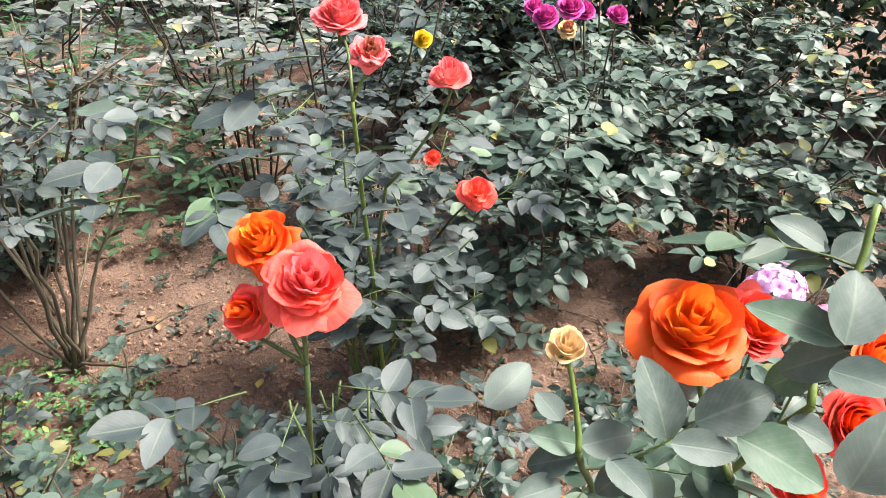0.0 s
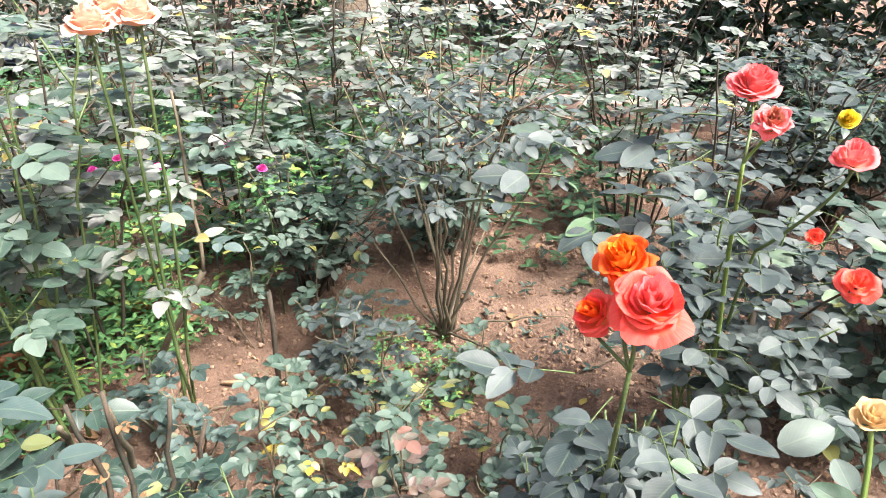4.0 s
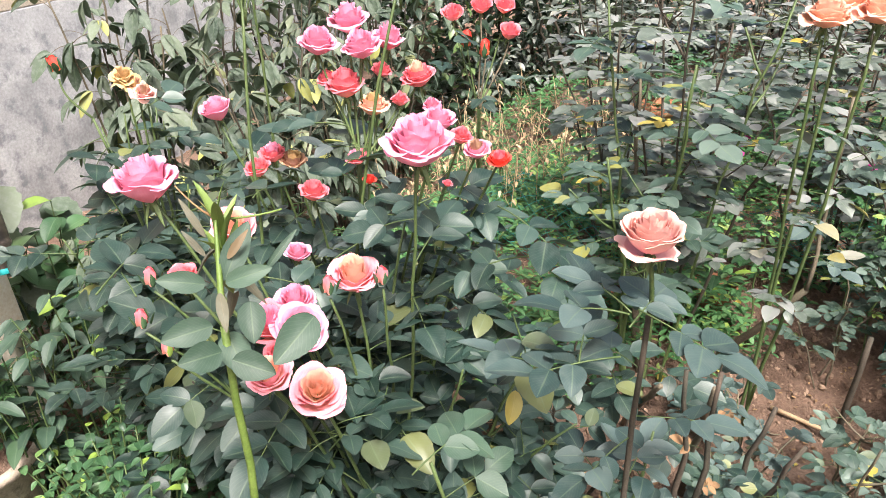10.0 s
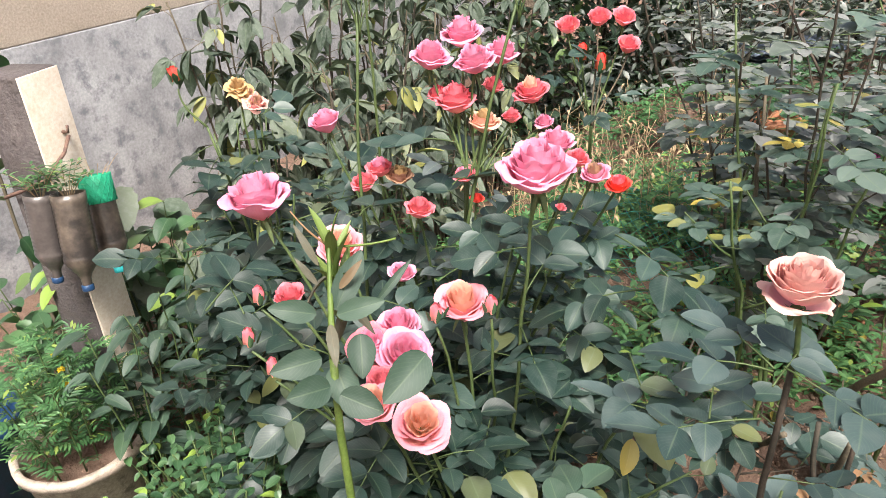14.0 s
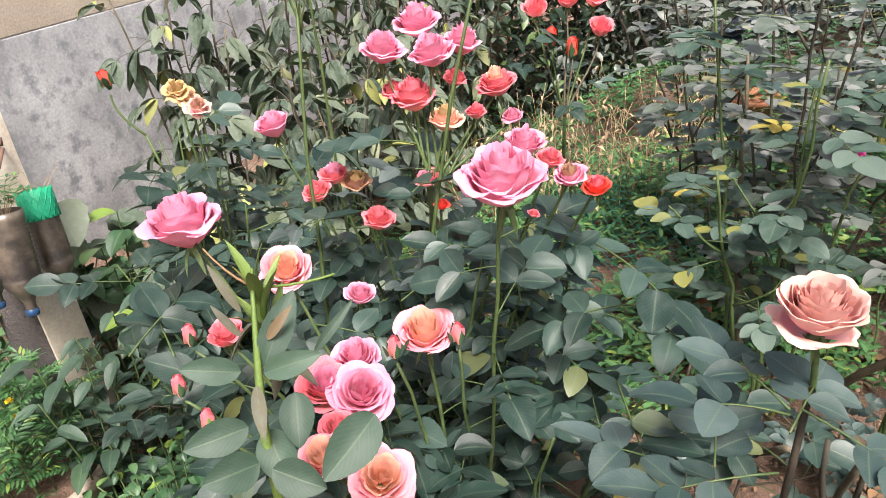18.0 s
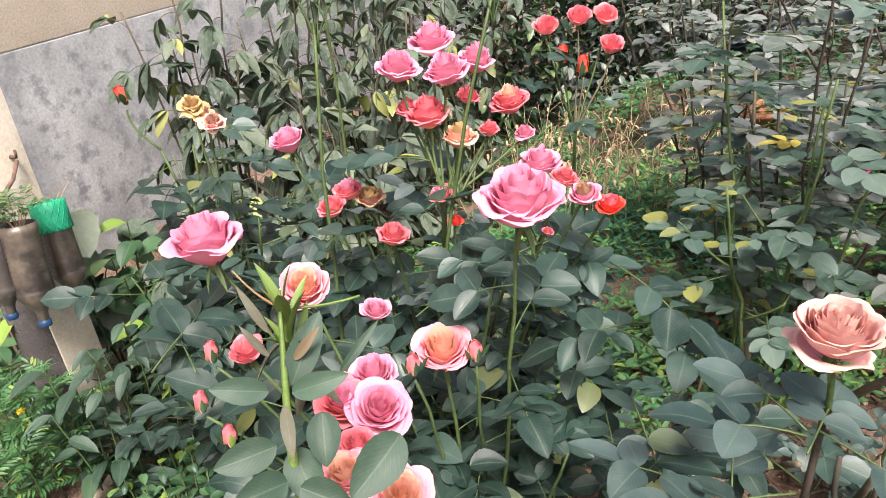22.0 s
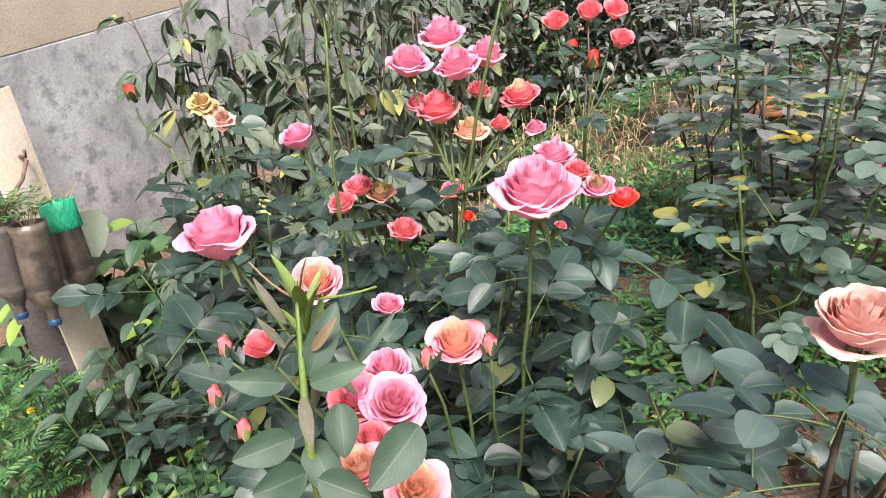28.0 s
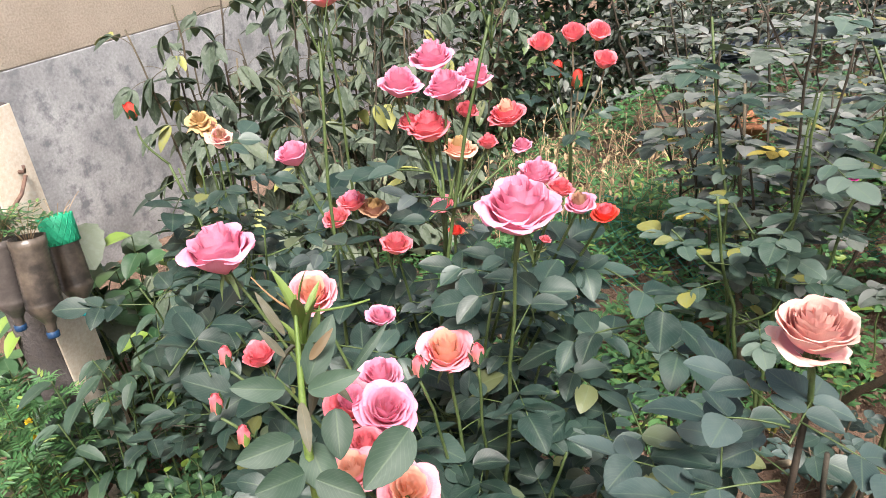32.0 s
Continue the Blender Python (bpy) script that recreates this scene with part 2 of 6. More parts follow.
GREY_PLASTER = surface("grey_cement_plaster", [(0.3, (0.19, 0.19, 0.2)), (0.7, (0.38, 0.38, 0.39))], 3.2, 0.9, 60, 0.6, 0.006, stain=(0.16, 0.163, 0.178))
BEIGE_PLASTER = surface("beige_roughcast", [(0.3, (0.44, 0.37, 0.3)), (0.7, (0.56, 0.48, 0.4))], 3, 0.95, 90, 1.0, 0.006)
CONCRETE = surface("post_concrete", [(0.3, (0.07, 0.06, 0.06)), (0.7, (0.15, 0.13, 0.128))], 7, 0.92, 80, 1.0, 0.01, stain=(0.1, 0.085, 0.08))
CREAM = surface("cream_painted_face", [(0.3, (0.62, 0.52, 0.42)), (0.7, (0.76, 0.67, 0.56))], 6, 0.8, 90, 0.4, 0.003)
POT_CLAY = surface("old_cement_pot", [(0.3, (0.38, 0.31, 0.25)), (0.7, (0.55, 0.46, 0.38))], 8, 0.9, 90, 0.6, 0.004, stain=(0.25, 0.21, 0.17))
TERRACOTTA = surface("terracotta", [(0.3, (0.32, 0.13, 0.07)), (0.7, (0.45, 0.2, 0.11))], 10, 0.85, 110, 0.4, 0.002)
BARK = surface("bark", [(0.3, (0.13, 0.1, 0.075)), (0.7, (0.27, 0.21, 0.16))], 9, 0.95, 60, 1.0, 0.02)
STONE = surface("step_stone", [(0.3, (0.48, 0.42, 0.38)), (0.7, (0.62, 0.55, 0.5))], 4, 0.9, 80, 0.4, 0.003)
BRICK = surface("brick", [(0.3, (0.3, 0.2, 0.17)), (0.7, (0.42, 0.3, 0.26))], 6, 0.9, 90, 0.6, 0.004)
TARP = surface("blue_grey_sheet", [(0.3, (0.06, 0.08, 0.12)), (0.7, (0.14, 0.17, 0.23))], 3, 0.8, 40, 0.3, 0.003)
NET_GREEN = surface("green_net", [(0.3, (0.01, 0.22, 0.11)), (0.7, (0.03, 0.4, 0.22))], 30, 0.5, 200, 0.2, 0.001)
NET_TEAL = surface("teal_net", [(0.3, (0.01, 0.12, 0.1)), (0.7, (0.03, 0.2, 0.18))], 30, 0.6, 200, 0.2, 0.001)
BOTTLE = surface("soil_filled_plastic", [(0.38, (0.03, 0.026, 0.024)), (0.68, (0.17, 0.135, 0.105))], 12, 0.3, 60, 0.3, 0.003, spec=0.6)
BOTTLE_DARK = surface("dark_soil_filled_plastic", [(0.3, (0.05, 0.045, 0.045)), (0.7, (0.13, 0.11, 0.1))], 12, 0.28, 60, 0.3, 0.003, spec=0.6)
CAP_TEAL = surface("teal_cap", [(0.3, (0.02, 0.35, 0.36)), (0.7, (0.04, 0.45, 0.46))], 30, 0.4, 200, 0.1, 0.001)
CAP_BLUE = surface("blue_cap", [(0.3, (0.012, 0.035, 0.09)), (0.7, (0.02, 0.06, 0.14))], 30, 0.4, 200, 0.1, 0.001)
RUST = surface("rusty_wire", [(0.3, (0.1, 0.06, 0.05)), (0.7, (0.2, 0.12, 0.09))], 60, 0.8, 250, 0.3, 0.001)
STRAW_MAT = surface("straw_stalk", [(0.3, (0.3, 0.2, 0.12)), (0.7, (0.48, 0.36, 0.22))], 20, 0.85, 200, 0.3, 0.001)
GRASS = leaf_material("low_weed_leaf", (0.028, 0.09, 0.028), (0.05, 0.145, 0.045), (0.1, 0.22, 0.075), (0.2, 0.28, 0.06), dust=0.05, rough=0.5)

# ---- mesh helpers ----
rnd = random.Random(7)


class Shape:
    """Collects vertices, faces, UVs and material slots of one mesh."""

    def __init__(self):
        self.v, self.f, self.uv, self.mi, self.n = [], [], [], [], 0

    def add(self, verts, faces, uvs=None, slot=0, m=None):
        verts = np.asarray(verts, float)
        if m is not None:
            a = np.array(m)
            verts = verts @ a[:3, :3].T + a[:3, 3]
        self.v.append(verts)
        k = self.n
        self.f += [tuple(i + k for i in f) for f in faces]
        self.uv.append(np.zeros((len(verts), 2)) + 0.5 if uvs is None else np.asarray(uvs, float))
        self.mi += [slot] * len(faces)
        self.n += len(verts)
        return self

    def mesh(self, name, *mats, smooth=True):
        me = bpy.data.meshes.new(name)
        me.from_pydata(np.concatenate(self.v).tolist(), [], self.f)
        uv = np.concatenate(self.uv)
        layer = me.uv_layers.new(name="UVMap")
        idx = np.empty(len(me.loops), dtype=np.int32)
        me.loops.foreach_get("vertex_index", idx)
        layer.data.foreach_set("uv", uv[idx].astype(np.float32).ravel())
        for mt in mats:
            me.materials.append(mt)
        me.polygons.foreach_set("material_index", self.mi)
        me.polygons.foreach_set("use_smooth", [smooth] * len(me.polygons))
        me.update()
        return me


def part(name, me, parent, label="", m=None):
    ob = new(name, me)
    ob.parent = parent
    if m is not None:
        ob.matrix_local = m
    if label:
        ob["label"] = label
    return ob


def thing(name, at, label, category, group="", kind=""):
    ob = new(name)
    ob.empty_display_size = 0.1
    ob.location = at
    return tagged(ob, label, category, group, kind)


def tube(shape, pts, r0, r1, sides=6, slot=0, cap=True):
    pts = [Vector(p) for p in pts]
    n = len(pts)
    verts, faces, uv = [], [], []
    up = Vector((0.31, 0.17, 0.93))
    for i, p in enumerate(pts):
        d = (pts[min(i + 1, n - 1)] - pts[max(i - 1, 0)]).normalized()
        a = d.cross(up)
        if a.length < 1e-3:
            a = d.cross(Vector((1, 0, 0)))
        a.normalize()
        b = d.cross(a)
        r = r0 + (r1 - r0) * i / max(n - 1, 1)
        for k in range(sides):
            t = 2 * math.pi * k / sides
            verts.append(p + a * (r * math.cos(t)) + b * (r * math.sin(t)))
            uv.append((k / sides, i / n))
    for i in range(n - 1):
        for k in range(sides):
            j = (k + 1) % sides
            faces.append((i * sides + k, i * sides + j, (i + 1) * sides + j, (i + 1) * sides + k))
    if cap:
        faces.append(tuple(range(sides))[::-1])
        faces.append(tuple((n - 1) * sides + k for k in range(sides)))
    return shape.add([tuple(v) for v in verts], faces, uv, slot)


def lathe(shape, profile, sides=24, slot=0, m=None, wob=0.0):
    verts, faces, uv = [], [], []
    n = len(profile)
    for i, (r, z) in enumerate(profile):
        for k in range(sides):
            t = 2 * math.pi * k / sides
            q = r * (1 + wob * noise.noise(Vector((math.cos(t) * 2, math.sin(t) * 2, z * 6))))
            verts.append((q * math.cos(t), q * math.sin(t), z))
            uv.append((k / sides, i / n))
    for i in range(n - 1):
        for k in range(sides):
            j = (k + 1) % sides
            faces.append((i * sides + k, i * sides + j, (i + 1) * sides + j, (i + 1) * sides + k))
    return shape.add(verts, faces, uv, slot, m)


def block(shape, x0, y0, z0, x1, y1, z1, bev=0.006, slot=0, m=None):
    bm = bmesh.new()
    bmesh.ops.create_cube(bm, size=1)
    for v in bm.verts:
        v.co = Vector(((x0, x1)[v.co.x > 0], (y0, y1)[v.co.y > 0], (z0, z1)[v.co.z > 0]))
    if bev:
        bmesh.ops.bevel(bm, geom=list(bm.edges), offset=bev, segments=2, affect="EDGES", profile=0.6)
    bm.verts.ensure_lookup_table()
    shape.add([tuple(v.co) for v in bm.verts], [tuple(v.index for v in f.verts) for f in bm.faces], None, slot, m)
    bm.free()
    return shape


def blade(L, W, rows=9, fold=0.25, curl=0.25, teeth=0.0, tip=1.0, wave=0.0, ph=0.0, plain=False):
    """One leaf blade along +Y, folded along its rib, the tip bent down."""
    v, f, uv = [], [], []
    n = 3 if plain else 5
    for i in range(rows + 1):
        s = i / rows
        w = W * 0.5 * max(0.0, math.sin(math.pi * s ** 0.88)) ** 0.66 * (1 - 0.1 * s * tip)
        if teeth and 0 < i < rows:
            w *= 1 + teeth * (1 if i % 2 else -1)
        if i == rows:
            w = 0.0004
        y, z = L * s, -curl * L * s * s + wave * L * math.sin(5 * s + ph)
        if plain:
            v += [(-w, y, z + fold * w), (0, y, z), (w, y, z + fold * w)]
            uv += [(0, s), (0.5, s), (1, s)]
        else:
            v += [(-w, y, z + fold * w), (-w * 0.5, y, z + fold * w * 0.3), (0, y, z), (w * 0.5, y, z + fold * w * 0.3), (w, y, z + fold * w)]
            uv += [(0, s), (0.25, s), (0.5, s), (0.75, s), (1, s)]
    for i in range(rows):
        for k in range(n - 1):
            a = i * n + k
            f.append((a, a + 1, a + n + 1, a + n))
    return v, f, uv


def compound(L, pairs=2, rows=12, teeth=0.045, seed=0, droop=0.2, calm=1.0):
    """A rose leaf: a stalk along +Y with an end leaflet and pairs of side leaflets; L is the end leaflet's length."""
    r = random.Random(seed)
    s = Shape()
    stalk = L * (0.75 + 0.42 * pairs)
    bend = lambda t: Vector((0, stalk * t, -droop * stalk * t * t))
    if rows > 5:
        tube(s, [bend(i / 5) for i in range(6)], L * 0.022, L * 0.012, 4, 1)
    else:
        tube(s, [bend(0), bend(0.5), bend(1)], L * 0.022, L * 0.012, 3, 1, cap=False)
    def put(t, az, ln):
        b = blade(ln, ln * r.uniform(0.64, 0.8), rows, r.uniform(0.1, 0.45) * (0.4 + 0.6 * calm), r.uniform(-0.05, 0.4) * calm, teeth, wave=0.02, ph=r.uniform(0, 6), plain=rows <= 5)
        m = Matrix.Translation(bend(t)) @ pose(0, 0, 0, (r.uniform(-18, 12) - 12 * droop) * calm, r.uniform(-22, 22) * calm, az)
        s.add(*b, 0, m)
    put(1.0, r.uniform(-12, 12), L)
    for k in range(pairs):
        t = 1 - 0.36 * (k + 0.55) * 2 / (pairs + 0.6)
        for sgn in (1, -1):
            put(t, sgn * r.uniform(48, 76), L * r.uniform(0.74, 0.92) * (1 - 0.12 * k))
    return s


LEAF_LIB = {}


def leaf_mesh(mat, size, fine=True, calm=1.0):
    """A few shared meshes for each leaf colour and size."""
    key = (mat.name, round(size, 3), fine, calm)
    if key not in LEAF_LIB:
        stem = CANE_GREEN if mat not in (LEAF_RED,) else CANE_BROWN
        LEAF_LIB[key] = [compound(size, p, 16 if fine else 6, 0.018 if fine else 0, seed=31 * i + int(size * 1000), droop=(0.12 + 0.1 * (i % 3)) * calm, calm=calm).mesh("leaf", mat, stem)
                         for i, p in enumerate((2, 2, 1, 2, 1, 2))]
    return rnd.choice(LEAF_LIB[key])


def curve3(a, b, c, n=10):
    """Points on a bent line from a to c that leans towards b."""
    a, b, c = Vector(a), Vector(b), Vector(c)
    return [a * (1 - t) ** 2 + b * (2 * t * (1 - t)) + c * t * t for t in (i / n for i in range(n + 1))]


def wobble(pts, amp, seed):
    out = []
    for i, p in enumerate(pts):
        k = min(1, i / 2) * min(1, (len(pts) - 1 - i) / 2)
        out.append(p + noise.noise_vector(p * 9 + Vector((seed, seed * 0.7, 0))) * amp * k)
    return out


def on(pts, t):
    x = t * (len(pts) - 1)
    i = min(int(x), len(pts) - 2)
    return pts[i].lerp(pts[i + 1], x - i), (pts[i + 1] - pts[i]).normalized()


def leaf_pose(at, az, up, roll, size=1.0):
    """A leaf at a place: az the way it points (degrees from +Y, to the left), up its lift, roll its sideways tilt."""
    return pose(*at, 0, 0, az) @ pose(0, 0, 0, up, 0, 0) @ pose(0, 0, 0, 0, roll, 0) @ Matrix.Scale(size, 4)


FLOWERS_CLEAR = []


class Bush:
    """A rose bush: canes and leaves as parts; what goes past the leaf limit is joined into one foliage part."""

    def __init__(self, at, label, mat, size, limit=240, cane=CANE_GREEN, name="rose_bush", group="rose bushes in the bed", category="rose bush", seed=1, flat=1.0, step=2, clear=(0.75, -0.05, 0.62), calm=1.0):
        self.calm = calm
        self.at, self.mat, self.size, self.limit, self.cane_mat, self.flat = Vector(at), mat, size, limit, cane, flat
        self.top = thing(name, at, label, category, group)
        self.clear, self.keep, self.count, self.seen, self.step, self.rest, self.r = Vector(clear).normalized(), [], 0, 0, step, Shape(), random.Random(seed)

    def leaf(self, at, az, up=10, roll=0, mat=None, size=1.0, name="leaf", label=""):
        mat = mat or self.mat
        m = leaf_pose(Vector(at) - self.at, az, up, roll, size)
        tip, foot = self.at + m @ Vector((0, self.size * 2.3, 0)), Vector(at)
        for c, d in self.keep + FLOWERS_CLEAR:
            for q in (foot, tip.lerp(foot, 0.33), tip.lerp(foot, 0.66), tip):
                t = max(0.0, min(0.24, (q - c).dot(self.clear)))
                if mat is self.mat and (q - c - self.clear * t).length < d:
                    return
        self.seen = self.seen + 1
        if (self.count < self.limit and (size > 1.1 or self.seen % self.step == 0)) or mat is not self.mat:
            part(name, leaf_mesh(mat, self.size, True, self.calm), self.top, label, m)
            self.count += 1
        else:
            c = self.r.choice((0, 1, 2, 3))
            key = ("low", self.size, c, self.calm)
            if key not in LEAF_LIB:
                LEAF_LIB[key] = compound(self.size, (2, 2, 1, 2)[c], 5, 0, seed=c * 17 + 3, droop=0.2 * self.calm, calm=self.calm)
            s = LEAF_LIB[key]
            mm = np.array(m)
            vv = np.concatenate(s.v)
            k = self.rest.n
            self.rest.v.append(vv @ mm[:3, :3].T + mm[:3, 3])
            self.rest.uv.append(np.concatenate(s.uv))
            self.rest.f += [tuple(i + k for i in f) for f in s.f]
            self.rest.mi += s.mi
            self.rest.n += len(vv)

    def cane(self, pts, r0=0.005, r1=0.0025, mat=None, sides=6, label=""):
        s = Shape()
        tube(s, [p - self.at for p in pts], r0, r1, sides)
        return part("cane", s.mesh("cane", mat or self.cane_mat), self.top, label)

    def leaves_on(self, pts, n, t0=0.25, t1=0.98, size=(0.7, 1.1), up=(-12, 32), az0=None):
        r = self.r
        az = r.uniform(0, 360) if az0 is None else az0
        for i in range(n):
            t = t0 + (t1 - t0) * (i + r.uniform(0.1, 0.9)) / n
            p, d = on(pts, t)
            az += 137.5 + r.uniform(-30, 30)
            self.leaf(p, az, r.uniform(*up) * self.flat, r.uniform(-28, 28) * self.flat, size=r.uniform(*size))

    def grow(self, tips, n_leaves, laterals=2, r0=0.006, t0=0.3, lat=(0.08, 0.22), lean=0.5, size=(0.7, 1.1), up=(-12, 32), base_spread=0.05, sub=4):
        r = self.r
        for tip in tips:
            tip = Vector(tip)
            a = self.at + Vector((r.uniform(-1, 1) * base_spread, r.uniform(-1, 1) * base_spread, -0.02))
            mid = a.lerp(tip, lean) + Vector((r.uniform(-0.05, 0.05), r.uniform(-0.05, 0.05), (tip.z - a.z) * 0.16))
            pts = wobble(curve3(a, mid, tip, 10), 0.02, r.random() * 50)
            wood = Shape()
            tube(wood, [q - self.at for q in pts], r0 * r.uniform(0.8, 1.2), 0.002, 6)
            self.leaves_on(pts, n_leaves, t0, size=size, up=up)
            for k in range(laterals):
                p, d = on(pts, r.uniform(max(0.15, t0 - 0.1), 0.95))
                az = r.uniform(0, 2 * math.pi)
                ln = r.uniform(*lat)
                q = p + Vector((math.cos(az) * ln, math.sin(az) * ln, ln * r.uniform(0.2, 0.9)))
                lp = wobble(curve3(p, p.lerp(q, 0.5) + Vector((0, 0, -0.01)), q, 5), 0.008, r.random() * 50)
                tube(wood, [q - self.at for q in lp], 0.0028, 0.0014, 4)
                self.leaves_on(lp, sub, 0.2, size=size, up=up)
            part("cane", wood.mesh("cane", self.cane_mat), self.top)

    def fill(self, n, radius, z0, z1, laterals=2, n_leaves=7, squash=(1, 1), **kw):
        """n canes whose tips spread over an oval round the base."""
        tips = []
        for i in range(n):
            a = i * 2.399 + self.r.uniform(-0.4, 0.4)
            q = radius * math.sqrt((i + 0.5) / n)
            tips.append(self.at + Vector((math.cos(a) * q * squash[0], math.sin(a) * q * squash[1], self.r.uniform(z0, z1) * (1 - 0.25 * (q / radius) ** 2))))
        self.grow(tips, n_leaves, laterals, **kw)

    def done(self):
        if self.rest.n:
            tagged(part("foliage", self.rest.mesh("foliage", self.mat, self.cane_mat), self.top), kind="stuff")
            self.rest = Shape()
        return self.top


# ---- flowers ----
def petal(W, H, cup, roll_out, seed, rows=6, cols=6, frill=0.05):
    """One small free petal that stands up along +Z (-Y is out)."""
    r = random.Random(seed)
    v, f, uv = [], [], []
    ph = r.uniform(0, 6)
    for i in range(rows + 1):
        s = i / rows
        w = W * (0.28 + 0.72 * math.sin(min(1, s * 1.12) * math.pi * 0.5) ** 0.8) * (1 - 0.16 * max(0, s - 0.75) / 0.25)
        for k in range(cols + 1):
            u = k / cols * 2 - 1
            z = H * (s - 0.13 * s * u * u) - roll_out * H * 0.5 * max(0, s - 0.45) ** 2 + frill * H * s * s * math.sin(4.2 * u + ph)
            y = -(cup * W * (0.25 - 0.25 * u * u)) - roll_out * H * max(0, s - 0.35) ** 1.6 * 1.6
            v.append((w * 0.5 * u, y, z))
            uv.append((u * 0.5 + 0.5, s))
    for i in range(rows):
        for k in range(cols):
            a = i * (cols + 1) + k
            f.append((a, a + 1, a + cols + 2, a + cols + 1))
    return v, f, uv


def cup_petal(R, q, open_, half, az, r, untidy=0.0, rows=8, cols=10):
    """One petal of a rose: a broad patch of a cup round the flower's axis whose lip rolls out; q is 0 at the heart and 1 outside."""
    v, f, uv = [], [], []
    Rq = R * (0.10 + 0.78 * q ** 0.9) * r.uniform(0.93, 1.07)
    low = -R * (0.50 + 0.1 * q)
    top = R * (0.80 - 0.85 * max(open_, 0.3) * q ** 1.3) * r.uniform(0.9, 1.1) + untidy * R * r.uniform(-0.35, 0.2)
    lip = (0.03 + 0.24 * q ** 1.2 * (0.5 + 0.6 * open_)) * r.uniform(0.75, 1.25) + untidy * r.uniform(-0.12, 0.2)
    sag = (0.02 + 0.26 * q ** 1.6) * r.uniform(0.6, 1.3) + untidy * r.uniform(0, 0.3)
    notch = r.uniform(0.0, 0.05) + 0.05 * untidy
    lean = r.uniform(-0.14, 0.14)
    p1, p2, p3 = r.uniform(0, 6), r.uniform(0, 6), r.uniform(0, 6)
    fr = 0.022 + 0.03 * q + 0.07 * untidy
    for i in range(rows + 1):
        s = (i / rows) ** 0.85
        for k in range(cols + 1):
            u = k / cols * 2 - 1
            e = s * (1 - 0.20 * abs(u) ** 3.2 - notch * math.exp(-(u * 5) ** 2) + lean * u * s * 0.5)
            roll = max(0.0, (e - 0.66) / 0.34)
            rad = Rq * (0.14 + 0.86 * math.sin(min(1.0, e * 1.3) * math.pi / 2) ** 0.85) - Rq * 0.10 * (1 - q) * roll
            rad += R * lip * roll ** 1.6 * (1 - 0.25 * u * u)
            z = low + (top - low) * e ** 0.92 - R * sag * roll ** 2.2 * (0.55 + 0.45 * u * u)
            t = az + half * u * (0.28 + 0.72 * math.sin(min(1.0, e * 1.35 + 0.05) * math.pi / 2))
            g = s ** 2.4
            rad += R * fr * g * (math.sin(2.7 * u + p1) + 0.6 * math.sin(5.9 * u + p2))
            z += R * fr * g * (math.sin(3.6 * u + p3) + 0.5 * math.sin(7.1 * u + p1))
            v.append((rad * math.cos(t), rad * math.sin(t), z))
            uv.append((u * 0.5 + 0.5, s))
    for i in range(rows):
        for k in range(cols):
            a = i * (cols + 1) + k
            f.append((a, a + 1, a + cols + 2, a + cols + 1))
    return v, f, uv


def rose(bush, at, dia, outer, inner, face=(0, 0, 1), open_=0.8, label="", name="rose", seed=0, rings=8, sepals=True, untidy=0.0, tall=1.16):
    """A rose: inner petals in one mesh, the outer ones as petals of their own, calyx below. face: the way it looks."""
    bush.keep.append((Vector(at), dia * 0.5 + 0.03))
    r = random.Random(seed * 13 + 5)
    turn = Vector(face).normalized().to_track_quat("Z", "Y").to_matrix().to_4x4()
    m = Matrix.Translation(Vector(at) - bush.at) @ turn @ pose(0, 0, 0, 0, 0, r.uniform(0, 360)) @ Matrix.Diagonal((1, 1, tall, 1))
    R = dia / 2 / (1.06 + 0.16 * open_)
    heart, outs = Shape(), []
    for ring in range(rings):
        q = ring / (rings - 1)
        n = (3, 4, 5, 5, 5, 5, 5, 5)[ring]
        for k in range(n):
            az = 2 * math.pi * (k + r.uniform(-0.22, 0.22)) / n + ring * 0.9
            half = math.radians((80, 66, 58, 56, 56, 56, 56, 56)[ring]) * r.uniform(0.8, 1.15)
            p = cup_petal(R, min(1, max(0, q + r.uniform(-0.05, 0.07))), open_, half, az, r, 0.04 + untidy * (0.35 + 0.65 * q))
            if ring == rings - 1:
                outs.append(p)
            else:
                heart.add(*p, 0 if q < 0.5 else 1)
    body = part(name, heart.mesh("rose_heart", inner, outer), bush.top, label, m)
    for p in outs:
        part("petal", Shape().add(*p).mesh("petal", outer), body)
    hip = Shape()
    lathe(hip, [(0.0003, -R * 0.92), (R * 0.09, -R * 0.9), (R * 0.16, -R * 0.7), (R * 0.13, -R * 0.5), (0.0003, -R * 0.42)], 10)
    if sepals:
        for k in range(5):
            hip.add(*blade(R * 0.75, R * 0.17, 6, 0.3, 0.5, 0, 2), 0, pose(0, 0, -R * 0.55, 0, 0, 72 * k + 20) @ pose(0, 0, 0, -25 - 30 * r.random(), 0, 0))
    part("calyx", hip.mesh("calyx", CANE_GREEN), body, "green sepals and hip")
    return body


